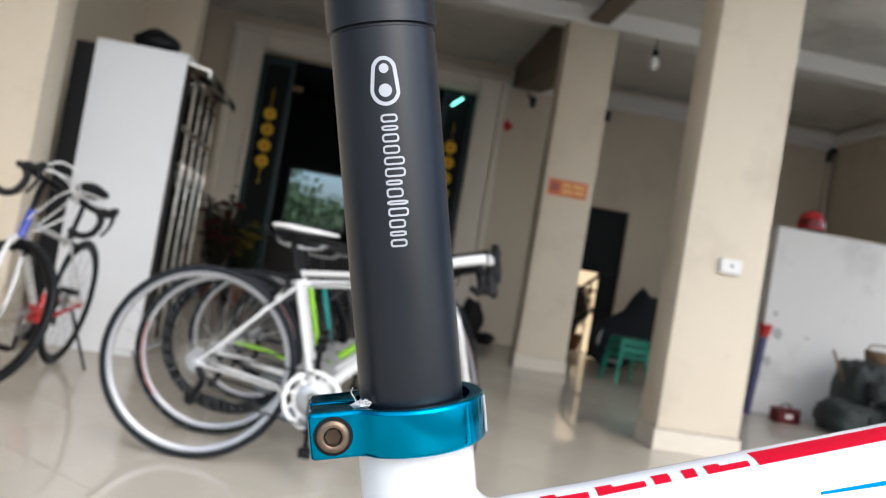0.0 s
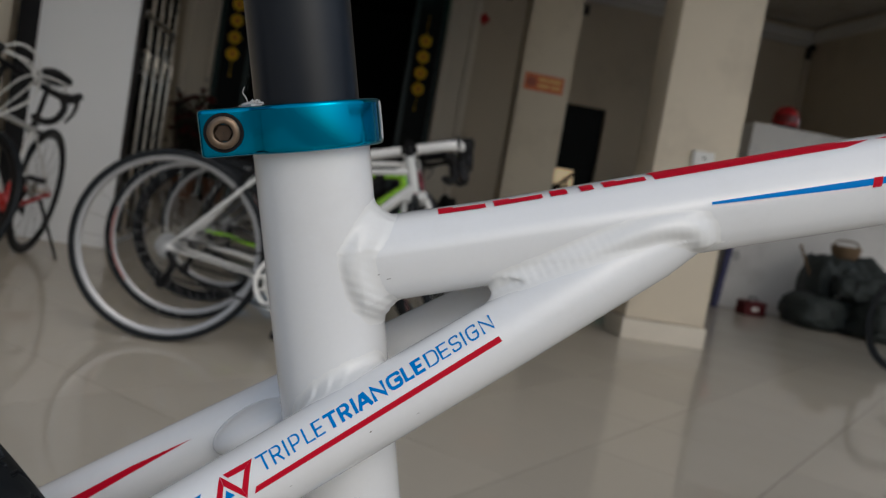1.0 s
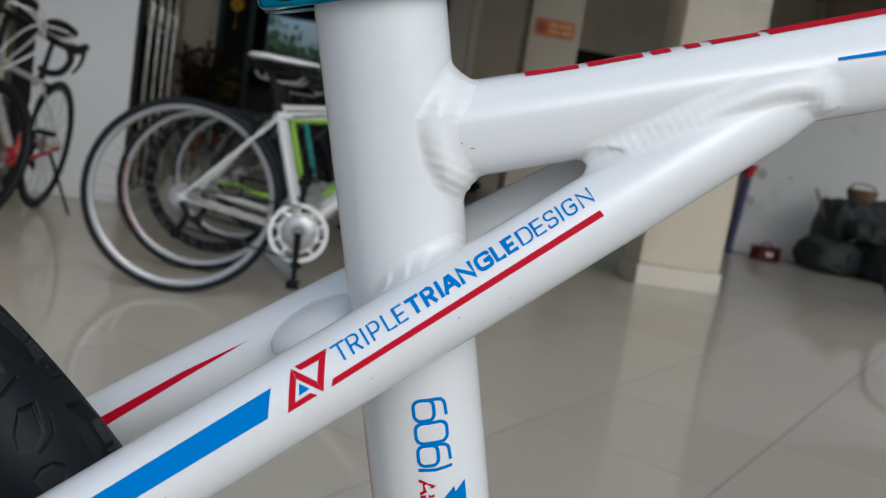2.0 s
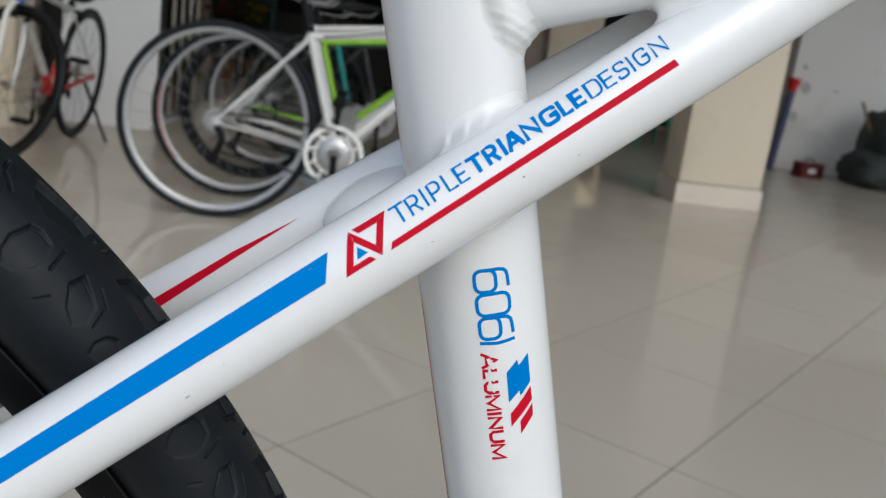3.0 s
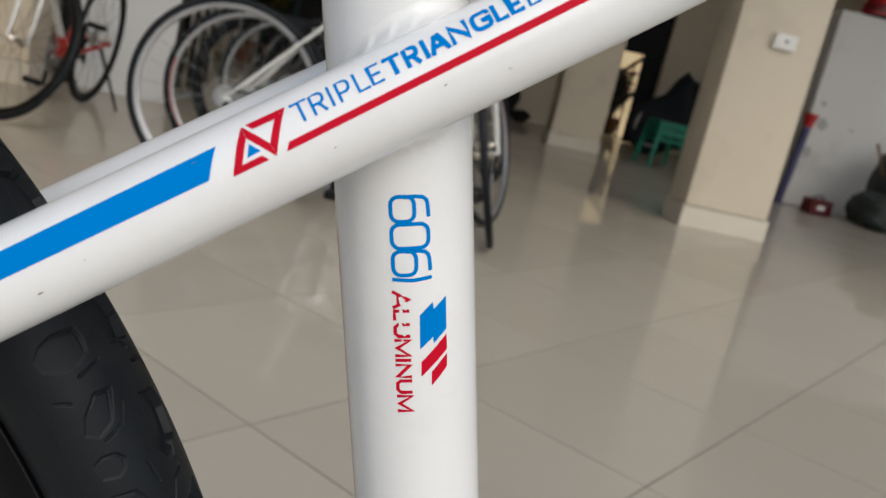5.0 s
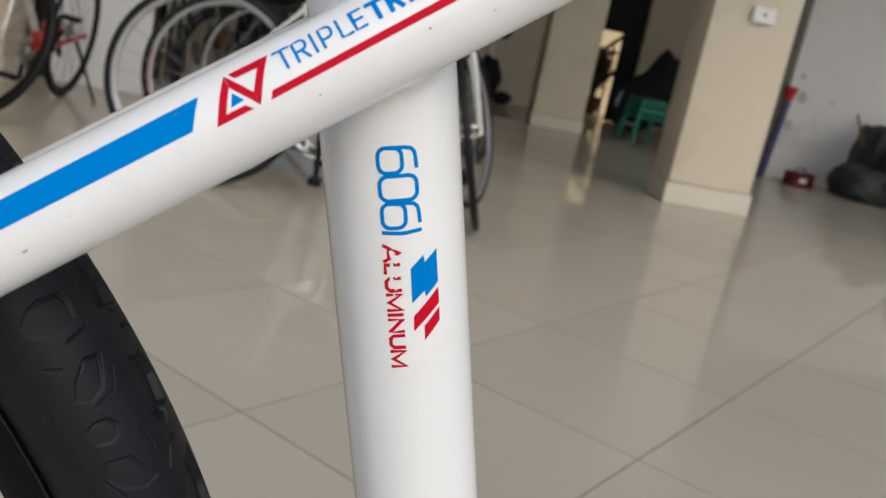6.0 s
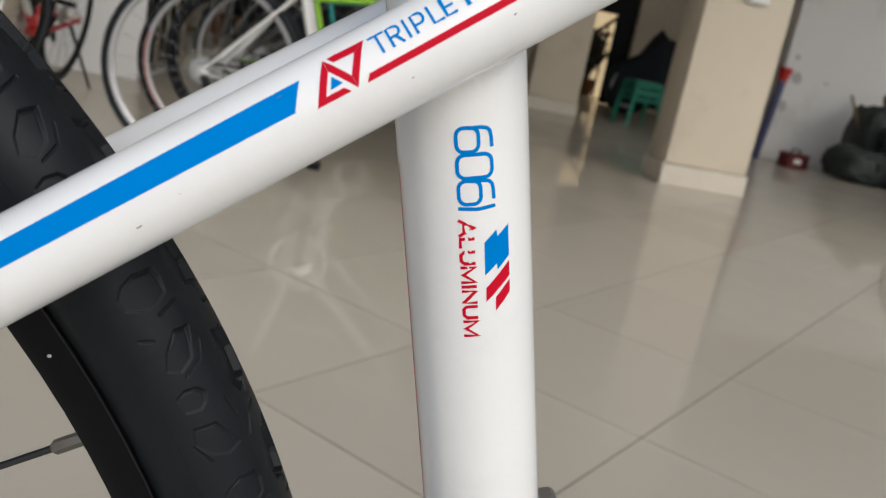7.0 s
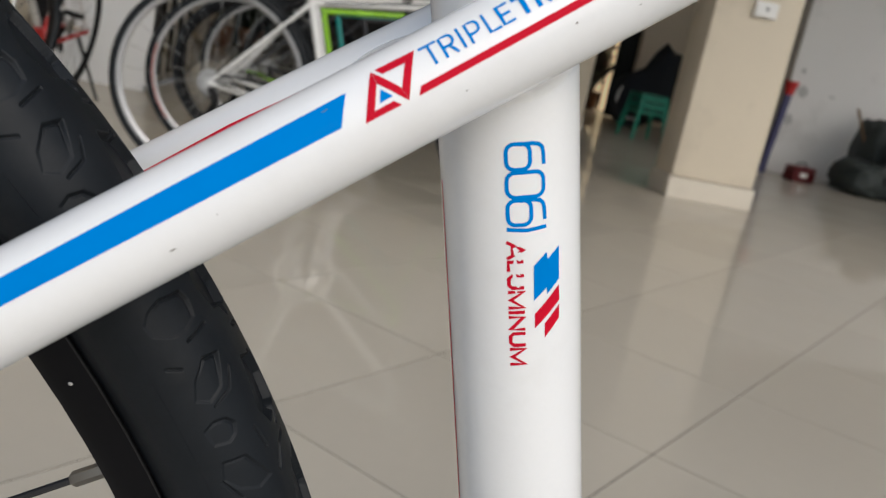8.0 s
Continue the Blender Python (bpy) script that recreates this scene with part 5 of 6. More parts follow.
    for s in (-1, 1):
        part("fork_blade", tube(bent([hl + Vector((0.002, s * 0.02, -0.002)), hl + Vector((0.02, s * 0.046, -0.06)), fax + Vector((-0.035, s * 0.05, 0.12)), fax + Vector((0, s * 0.05, 0))], 4), [0.014 - 0.0006 * k for k in range(13)], 12), fork_mat or frame_mat, fr)
    part("fork_crown", tube([hl + Vector((0.002, -0.045, -0.02)), hl + Vector((0.002, 0.045, -0.02))], 0.016, 12), fork_mat or frame_mat, fr)
    part("stem", tube(bent([hh, hh + axis * (0.04 + rise), hh + axis * (0.045 + rise) + Vector((0.085, 0, 0.005))], 4), 0.0145, 14), BLACK_PART, fr)
    bar = hh + axis * (0.045 + rise) + Vector((0.085, 0, 0.005))
    if flat:
        part("handlebar", tube(bent([bar + Vector((-0.03, -0.28, 0.01)), bar + Vector((0, -0.1, 0)), bar + Vector((0, 0.1, 0)), bar + Vector((-0.03, 0.28, 0.01))], 5), 0.0125, 12), BLACK_PART, fr)
        for s in (-1, 1):
            part("grip", tube([bar + Vector((-0.02, s * 0.18, 0.006)), bar + Vector((-0.03, s * 0.29, 0.011))], 0.016, 12), BLACK_SOFT, fr)
            part("brake_lever", tube(bent([bar + Vector((0.0, s * 0.15, 0.0)), bar + Vector((0.04, s * 0.17, -0.015)), bar + Vector((0.035, s * 0.26, -0.03))], 4), 0.006, 8), SILVER_PART, fr)
    else:
        part("handlebar", tube([bar + Vector((0, -barw, 0)), bar + Vector((0, barw, 0))], 0.0135, 12), BLACK_PART, fr)
        for s in (-1, 1):
            if tape is WHITE_SOFT:
                part("bar_tape", tube(bent([bar + Vector((0, s * 0.03, 0)), bar + Vector((0, s * (barw - 0.03), 0)), bar + Vector((0.03, s * barw, 0.003)), bar + Vector((0.075, s * barw, 0.006))], 4), 0.0185, 12), tape, fr)
            drop = bent([bar + Vector((0, s * (barw - 0.02), 0)), bar + Vector((0.05, s * barw, 0.0)), bar + Vector((0.10, s * barw, -0.035)), bar + Vector((0.095, s * barw, -0.095)), bar + Vector((0.04, s * barw, -0.13)), bar + Vector((-0.035, s * barw, -0.132))], 5)
            part("bar_drop", tube(drop, 0.0155, 12), BLACK_SOFT, fr)
            part("brake_hood", tube(bent([bar + Vector((0.055, s * barw, 0.008)), bar + Vector((0.11, s * barw, 0.012)), bar + Vector((0.15, s * barw, 0.045))], 4), [0.02, 0.022, 0.022, 0.021, 0.02, 0.02, 0.019, 0.018, 0.015], 12), tape, fr)
            part("brake_lever", tube(bent([bar + Vector((0.145, s * barw, 0.025)), bar + Vector((0.165, s * barw, -0.03)), bar + Vector((0.15, s * barw, -0.09))], 4), [0.010 - 0.0005 * k for k in range(9)], 10), BLACK_PART, fr)
    for s in (-1, 1):
        part("cable", tube(bent([bar + Vector((0.09, s * 0.19, 0.02)), bar + Vector((0.16, s * 0.10, 0.05)), bar + Vector((0.10, -s * 0.02, 0.0)), hl + Vector((0.01, -s * 0.03, 0.08))], 6), 0.0036, 6), CABLE_WHITE if tape is not BLACK_SOFT or accent is PAINT_BLUE else BLACK_PART, fr)
    if accent is PAINT_BLUE:
        for s, dz in ((-1, 0.0), (-1, 0.05)):
            part("cable", tube(bent([bar + Vector((0.10, s * 0.2, 0.03)), bar + Vector((0.17, s * 0.17, 0.04 + dz)), bar + Vector((0.17, s * 0.06, 0.02 + dz)), bar + Vector((0.10, -s * 0.06, -0.06)), hl + Vector((0.03, -s * 0.02, 0.05))], 6), 0.0042, 6), CABLE_WHITE, fr)
    part("front_brake", join(*[tube(bent([hl + Vector((0.04, s * 0.028, -0.01)), hl + Vector((0.05, s * 0.036, -0.035)), hl + Vector((0.045, s * 0.024, -0.06))], 4), 0.008, 8) for s in (-1, 1)], tube([hl + Vector((0.04, -0.03, -0.012)), hl + Vector((0.04, 0.03, -0.012))], 0.010, 8)), BLACK_PART, fr)
    shop_wheel(fr, fax, rim, TYRE, name="front_wheel", stripe=stripe)
    if stand:
        part("kickstand", tube([(0.1, 0.055, 0.31), (0.06, 0.2, 0.008)], [0.009, 0.007], 10), BLACK_PART, b)
    return b


road_bike("road_bike", pose(-0.437, 3.155, 0, -2.0, 0, -1.2) @ Matrix.Scale(1.03, 4), "white road bike with a white saddle and silver rims", PAINT_WHITE, None, RIM_SILVER, WHITE_SOFT, WHITE_SOFT, wb=0.935, steer=84, barw=0.19, high=0.014, pad=0.62, lines=True)
road_bike("road_bike", pose(-0.425, 3.60, 0, -2.0, 0, -1.5), "white road bike with dark red trim and red marked rims", PAINT_WHITE, PAINT_MAROON, RIM_SILVER, BLACK_SOFT, BLACK_SOFT, wb=1.0, stripe=PINK_RIM, steer=66, tall=0.05, high=-0.03)
road_bike("road_bike", pose(-0.415, 4.08, 0, -2.0, 0, -1.0), "lime green road bike with black wheels, in the row", PAINT_LIME, None, RIM_BLACK, BLACK_SOFT, BLACK_SOFT, wb=1.0, steer=64, high=0.03, stays=PAINT_DARK)
road_bike("road_bike", pose(-0.36, 4.48, 0, -2.0, 0, -1.0), "teal green road bike with grey rims, in the row", PAINT_TEAL, None, RIM_SILVER, BLACK_SOFT, BLACK_SOFT, wb=1.0, steer=64, stays=PAINT_DARK, stay_mat=PAINT_DARK)
road_bike("road_bike", pose(-0.22, 4.95, 0, -2.0, 0, -1.0), "dark graphite road bike at the back of the row", PAINT_DARK, PAINT_MAROON, RIM_BLACK, BLACK_SOFT, BLACK_SOFT, wb=1.0, steer=64, high=0.03)
road_bike("road_bike", pose(-1.41, 4.75, 0, -6.5, 0, -92), "white, blue and red road bike beside the cabinet, front wheel turned", PAINT_WHITE, PAINT_BLUE, RIM_BLACK, BLACK_SOFT, BLACK_SOFT, wb=1.0, steer=60, rise=0.095, barw=0.22, high=0.095, pad=1.9, stand=True, stay_mat=PAINT_RED, fork_mat=PAINT_WHITE)
road_bike("road_bike", pose(4.03, 5.06, 0, -2.0, 0, 8), "dark bicycle with red trim standing by the bags", PAINT_DARK, PAINT_RED, RIM_BLACK, BLACK_SOFT, BLACK_SOFT, wb=1.0, flat=True)
# ---- doors, ornaments and clutter of the hall ----
for sx in (-1, 1):
    leaf = thing("door_leaf", pose(sx * 1.29, Y1 + 0.10, 0), "dark teal folded door leaf hung with gold rosettes", "door", "folded door leaves", "structure")
    part("stile", box(-0.235, -0.165, -0.025, 0.025, 0.01, 3.46, 0.004), DARK_TEAL, leaf)
    part("stile", box(0.165, 0.235, -0.025, 0.025, 0.01, 3.46, 0.004), DARK_TEAL, leaf)
    for z in (0.01, 1.0, 3.36):
        part("rail", box(-0.164, 0.164, -0.024, 0.024, z, z + 0.1, 0.004), DARK_TEAL, leaf)
    # Panel painted near black for the shade inside the doorway.
    part("door_panel", box(-0.164, 0.164, -0.008, 0.008, 0.111, 3.359), SHADE_BLACK, leaf)
for x in (-1.30, 1.265):
    orn = thing("hanging_ornament", pose(x, Y1 + 0.04, 0.09), "string of four gold paper rosettes with orange centres", "ornament", "rosette strings")
    part("string", rod((0, 0, 1.62), (0, 0, 2.92), 0.004, 6), GOLD, orn)
    for z in (2.555, 2.335, 2.108, 1.887):
        d = part("rosette", lathe([(-0.012, 0.028), (-0.03, 0.04), (-0.022, 0.055), (-0.03, 0.072), (-0.008, 0.088), (0.0, 0.085)], 24), GOLD, orn, m=Matrix.Translation((0, 0, z)))
        part("centre", lathe([(-0.020, 0.0005), (-0.018, 0.02), (-0.010, 0.029)], 16), ORANGE, d)
    part("bead", blob((0, 0, 1.60), (0.014, 0.014, 0.022), 8, 6), GOLD, orn)
tagged(part("notice", box(-0.12, 0.12, -0.006, 0.0, -0.04, 0.04, 0.002), TAN, None, m=pose(-1.03, Y1 + 0.12, 3.07)), "small tan sign board over the doorway", "sign")
LAMP = thing("tube_lamp", pose(1.26, Y1 + 0.06, 3.315), "lit green fluorescent tube in the dim room", "lamp")
part("tube", rod((-0.075, -0.02, -0.068), (0.075, 0.0, 0.066), 0.016, 10), LAMP_GREEN, LAMP)
part("holder", box(-0.012, 0.012, -0.008, 0.008, 0.015, 0.164, 0.003), DARK_TEAL, LAMP)
tagged(part("paper_diamond", box(-0.065, 0.065, -0.004, 0.0, -0.065, 0.065, 0.001), PAINT_RED, None, m=pose(2.02, Y1 - 0.001, 3.1, 0, 45, 0)), "red paper diamond glued on the wall", "ornament")
SOCK = thing("socket_box", pose(2.13, Y1 - 0.001, 1.33), "grey socket box on the back wall", "socket")
part("box", box(-0.075, 0.075, -0.04, 0, -0.075, 0.075, 0.006), WALL, SOCK)
part("plate", box(-0.055, 0.055, -0.046, -0.041, -0.055, 0.055, 0.003), DARK_WOOD, SOCK)

# cluttered altar shelf in the dim room, and flowers by the doorway
SIDEB = thing("sideboard", pose(-0.2, 15.2, 0), "dark wooden sideboard in the dim room", "sideboard")
part("body", box(-1.5, 1.5, -0.3, 0.3, 0.08, 0.95, 0.01), DARK_WOOD, SIDEB)
part("top", box(-1.55, 1.55, -0.34, 0.34, 0.951, 1.0, 0.006), DARK_WOOD, SIDEB)
part("plinth", box(-1.45, 1.45, -0.27, 0.27, 0, 0.079), DARK_WOOD, SIDEB)


def plant(x, y, z, h, spread, flowers, petal, seed, label, dense=1, leaf=LEAF_DARK):
    rng = random.Random(seed)
    p = thing("flower_pot", pose(x, y, z), label, "plant")
    part("pot", lathe([(0.0, 0.001), (0.0, 0.10), (0.05, 0.125), (0.24, 0.15), (0.26, 0.165), (0.27, 0.155), (0.23, 0.135), (0.22, 0.001)], 28, "z"), TERRACOTTA, p)
    stems, leaves, heads = [], [], []
    for k in range(26 * dense):
        a, r = rng.uniform(0, 6.28), spread * math.sqrt(rng.random())
        top = Vector((r * math.cos(a), r * math.sin(a), 0.25 + (h - 0.25) * rng.uniform(0.45, 1.0)))
        stems.append(tube(bent([(0, 0, 0.22), top * 0.5 + Vector((0, 0, 0.12)), top], 3), 0.006, 5))
        for j in range(9):
            c = Vector((0, 0, 0.25)).lerp(top, rng.uniform(0.3, 1.05)) + Vector((rng.gauss(0, 0.05), rng.gauss(0, 0.05), rng.gauss(0, 0.04)))
            m = Matrix.Translation(c) @ Euler((rng.uniform(-1, 1), rng.uniform(-1, 1), rng.uniform(0, 6))).to_matrix().to_4x4()
            leaves.append(moved(([(0, 0, 0), (0.035, 0.018, 0.008), (0.085, 0, 0), (0.035, -0.018, 0.008)], [(0, 1, 3), (1, 2, 3)]), m))
        if k < flowers:
            for j in range(8):
                m = Matrix.Translation(top) @ Euler((rng.uniform(0.2, 0.9), 0, j * 0.785)).to_matrix().to_4x4()
                heads.append(moved(([(-0.015, 0, 0), (0.015, 0, 0), (0.028, 0.055, 0.01), (0, 0.075, 0.0), (-0.028, 0.055, 0.01)], [(0, 1, 2, 3, 4)]), m))
    part("stem", join(*stems), LEAF_DARK, p)
    tagged(part("leaves", join(*leaves), leaf, p), kind="stuff")
    tagged(part("blossom", join(*heads), petal, p), kind="stuff")
    return p


plant(-1.58, 11.25, 0, 1.36, 0.27, 40, PETAL_RED, 5, "bushy potted plant with dark red leaves by the doorway", 4, LEAF_RED)
plant(-1.22, 11.35, 0, 0.95, 0.18, 16, PETAL_YELLOW, 6, "potted plant with yellow flowers by the doorway")
plant(-1.24, 11.75, 0, 1.15, 0.12, 8, PETAL_YELLOW, 8, "slim pot of yellow flowers by the doorway")

# dark shoes and bundles by the back wall
rng = random.Random(12)
for x, y, r, h, lab in ((1.86, 11.5, 0.17, 0.58, "dark cloth sack standing by the back wall"), (2.08, 11.35, 0.13, 0.16, "low dark cloth sack by the back wall")):
    tagged(part("sack", blob((0, 0, h / 2), (r, r * 0.9, h / 2), 18, 12, 0.35, rng.random() * 9), BLACK_SOFT, None, m=pose(x, y, 0)), lab, "sack")

# orange notice on the far pillar, with bars for its print
NOTE = thing("notice", pose(2.245, 8.852, 1.948), "orange printed notice glued on the pillar", "sign")
part("sheet", box(-0.215, 0.215, -0.005, -0.001, -0.088, 0.088, 0.001), ORANGE, NOTE)
part("emblem", lathe([(-0.0085, 0.001), (-0.0085, 0.05), (-0.0055, 0.055)], 24), SIGN_BAR, NOTE, m=Matrix.Translation((-0.14, 0, 0)))
for x0, x1, z in ((-0.06, 0.03, 0.035), (0.045, 0.185, 0.035), (-0.06, 0.06, -0.03), (0.08, 0.185, -0.03)):
    part("print_bar", box(x0, x1, -0.0075, -0.0055, z - 0.018, z + 0.018), PRINT_YELLOW, NOTE)

SWITCH = thing("switch_box", pose(2.285, 4.862, 1.142), "white plastic switch box on the pillar", "switch")
part("case", box(-0.068, 0.068, -0.034, 0.0, -0.044, 0.044, 0.006, 2), PLASTIC_WHITE, SWITCH)
part("cover", box(-0.06, 0.06, -0.039, -0.0345, -0.037, 0.037, 0.003), PLASTIC_WHITE, SWITCH)
part("button", box(-0.009, 0.009, -0.0435, -0.0395, -0.004, 0.012, 0.002), BLACK_PART, SWITCH)

BULB = thing("hanging_bulb", pose(2.98, 8.9, 3.74), "unlit white bulb on a short cord", "lamp")
part("cord", rod((0, 0, -0.12), (0, 0, 0.0), 0.006, 8), BLACK_PART, BULB)
part("socket", lathe([(-0.12, 0.02), (-0.12, 0.028), (-0.19, 0.032), (-0.19, 0.02)], 16, "z"), BLACK_PART, BULB)
part("globe", lathe([(-0.19, 0.03), (-0.22, 0.05), (-0.27, 0.058), (-0.32, 0.045), (-0.345, 0.001)], 20, "z"), BULB_WHITE, BULB)
for x, y, z in ((3.46, 11.88, 3.47), (2.33, 11.9, 3.46)):
    CAM = thing("wall_bracket", pose(x, Y1 - 0.001, z), "small dark bracket arm on the back wall", "bracket")
    part("arm", tube(bent([(0, 0, 0.05), (-0.02, -0.1, 0.03), (-0.12, -0.2, 0.10)], 4), 0.016, 8), DARK_WOOD, CAM)
    part("plate", box(-0.04, 0.04, -0.012, 0, -0.03, 0.12, 0.003), DARK_WOOD, CAM)
PIPE = thing("drain_pipe", pose(6.90, 11.93, 0), "brown drain pipe in the corner of the hall", "pipe")
part("pipe", tube([(0, 0, 0), (0, 0, 3.55)], 0.04, 16), WALL, PIPE)
part("elbow", tube(bent([(0, 0, 3.45), (0, -0.01, 3.58), (0.0, -0.10, 3.62)], 4), 0.047, 14), DARK_WOOD, PIPE)

# half-height wall on the far side, and what stands by it
structure("wall_partition", box(4.16, X1 - 0.001, 7.90, 8.12, 0, 1.85, 0.008), PARTITION, "half-height dirty white wall", "wall")
rng = random.Random(31)
for x, z, a, b in ((4.31, 0.80, 0.075, 0.06), (4.26, 0.99, 0.03, 0.025), (4.24, 0.52, 0.05, 0.06), (4.62, 0.80, 0.04, 0.012)):
    tagged(part("plaster_patch", ([(x, 7.8975, z)] + [(x + a * rng.uniform(0.6, 1.15) * math.cos(k * 0.449), 7.898 - 0.0005, z + b * rng.uniform(0.6, 1.15) * math.sin(k * 0.449)) for k in range(14)], [(0, 1 + (k + 1) % 14, 1 + k) for k in range(14)]), PATCH, None), "grey patch of bare plaster on the half-height wall", "patch", "plaster patches", "structure")
RED = thing("safety_helmet", pose(4.545, 8.01, 1.851), "red motorcycle helmet on top of the half-height wall", "helmet")
part("shell", lathe([(0.0, 0.118), (0.03, 0.132), (0.09, 0.135), (0.15, 0.118), (0.2, 0.08), (0.222, 0.035), (0.226, 0.001)], 28, "z"), HELMET_RED, RED)
part("rim_band", lathe([(0.0, 0.10), (-0.0, 0.122), (0.018, 0.134), (0.026, 0.134)], 28, "z"), BLACK_PART, RED)
part("visor", lathe([(0.055, 0.1365), (0.12, 0.131)], 10, "z", arc=1.7), BLACK_PART, RED, m=Matrix.Rotation(-2.9, 4, "Z"))
part("stripe", lathe([(0.05, 0.1372), (0.075, 0.1370), (0.1, 0.1352)], 6, "z", arc=0.5), PLASTIC_WHITE, RED, m=Matrix.Rotation(-1.0, 4, "Z"))
MAST = thing("rolled_mat", pose(4.03, 7.74, 0, 3, 3, 0), "rolled blue mat with a red top, standing by the wall", "mat")
part("roll", tube([(0, 0, 0.002), (0, 0, 0.75)], [0.036, 0.038], 20), PAINT_SLATE, MAST)
part("top_cap", tube([(0, 0, 0.751), (0, 0, 0.81), (0, 0, 0.875)], [0.044, 0.052, 0.068], 20), PAINT_RED, MAST)
SHOE = thing("toolbox", pose(4.27, 7.47, 0, 0, 0, 15), "small dark red toolbox on the floor by the wall", "box")
part("body", box(-0.13, 0.13, -0.07, 0.07, 0.001, 0.10, 0.01), TOOLBOX_RED, SHOE)
part("lid", box(-0.132, 0.132, -0.072, 0.072, 0.101, 0.135, 0.01), TOOLBOX_RED, SHOE)
part("label_strip", box(-0.06, 0.03, -0.0735, -0.0715, 0.045, 0.085, 0.0005), PLASTIC_WHITE, SHOE, "pale label strip")
part("handle", tube(bent([(-0.05, 0, 0.135), (-0.045, 0, 0.165), (0.045, 0, 0.165), (0.05, 0, 0.135)], 4), 0.007, 8), BLACK_PART, SHOE)


def duffel(x, y, z, l, w, h, rz, seed, label, strap=None):
    b = thing("duffel_bag", pose(x, y, z, 0, 0, rz), label, "bag", "bags by the wall")
    rings = []
    for i in range(37):
        t = i / 36
        e = min(1.0, (math.sin(math.pi * t) ** 0.10) + 0.02)
        ring = []
        for k in range(56):
            a = 2 * math.pi * k / 56
            q = 1 + 0.22 * noise.noise(Vector((t * 5 + seed, 2.4 * math.cos(a), 2.4 * math.sin(a)))) + 0.13 * noise.noise(Vector((t * 14 + seed, 6 * math.cos(a), 6 * math.sin(a)))) + 0.09 * abs(noise.noise(Vector((t * 26 + seed, 11 * math.cos(a), 11 * math.sin(a)))))
            ca, sa = math.copysign(abs(math.cos(a)) ** 0.55, math.cos(a)), math.copysign(abs(math.sin(a)) ** 0.55, math.sin(a))
            zz = h / 2 + e * q * h / 2 * sa
            ring.append((l * (t - 0.5), e * q * w / 2 * ca, max(0.002, zz)))
        rings.append(ring)
    part("body", loft(rings), BAG_GREEN, b, sharp=60)
    for t in (-0.2, 0.2):
        part("strap", tube([(l * t, 1.03 * w / 2 * math.cos(a), max(0.012, h / 2 + 1.05 * h / 2 * math.sin(a))) for a in [2 * math.pi * k / 20 for k in range(21)]], 0.012, 6, squash=1.0), BLACK_SOFT, b)
    if strap:
        part("label_strip", box(-l * 0.3, -l * 0.3 + 0.05, -w / 2 * 1.13, -w / 2 * 1.05, h * 0.25, h * 0.75, 0.004), strap, b, "pale label strip")
    return b


duffel(4.93, 7.2, 0, 0.95, 0.45, 0.30, 6, 1, "dark green duffel bag lying by the half-height wall")
duffel(5.10, 7.38, 0, 0.74, 0.5, 0.66, -4, 2, "tall dark green bag with a pale strip, by the wall", PLASTIC_WHITE)
duffel(5.36, 6.85, 0, 0.85, 0.45, 0.34, 10, 3, "dark green duffel bag with a pale strip, lying in front", PLASTIC_WHITE)
duffel(5.02, 6.98, 0.33, 0.5, 0.3, 0.2, -14, 4, "small dark bag lying on the duffel bags")
BASK = thing("wicker_basket", pose(5.07, 7.40, 0.672), "tan wicker basket on the tall bag", "basket")
part("bowl", lathe([(0.0, 0.001), (0.0, 0.10), (0.06, 0.13), (0.12, 0.14), (0.12, 0.13), (0.02, 0.09), (0.02, 0.001)], 24, "z"), TAN, BASK)
part("handle", tube(bent([(-0.135, 0, 0.11), (-0.09, 0, 0.165), (0.09, 0, 0.165), (0.135, 0, 0.11)], 5), 0.009, 8), TAN, BASK)
tagged(part("stick", tube([(0, 0, 0), (-0.16, 0.05, 0.34)], 0.013, 8), TAN, None, m=pose(4.78, 7.38, 0.40)), "short tan stick leaning among the bags", "stick")

# green stool, stacked, and the covered motorbike beside the pillar
for k in range(2):
    st = thing("plastic_stool", pose(3.22, 8.95, 0.085 * k, 0, 0, 8), "sea green plastic stool in a stack of two", "stool", "stacked stools")
    part("seat", box(-0.155, 0.155, -0.155, 0.155, 0.375, 0.40, 0.012, 2), PLASTIC_GREEN, st)
    for z0, z1, g in ((0.335, 0.372, 0.003), (0.275, 0.305, 0.012)):
        for sgn in (-1, 1):
            part("apron", box(-0.13 - g, 0.13 + g, sgn * (0.149 + g) - 0.006, sgn * (0.149 + g) + 0.006, z0, z1, 0.003), PLASTIC_GREEN, st)
            part("apron", box(sgn * (0.149 + g) - 0.006, sgn * (0.149 + g) + 0.006, -0.13 - g, 0.13 + g, z0, z1, 0.003), PLASTIC_GREEN, st)
    for sx in (-1, 1):
        for sy in (-1, 1):
            part("leg", tube([(sx * 0.135, sy * 0.135, 0.385), (sx * 0.185, sy * 0.185, 0.001)], [0.024, 0.02], 8), PLASTIC_GREEN, st)
BIKE_M = thing("covered_motorbike", pose(4.30, 10.5, 0) @ Matrix.Diagonal((1.14, 1.0, 1.17, 1.0)), "parked motorbike under a dark navy cover", "motorbike")
rings = []
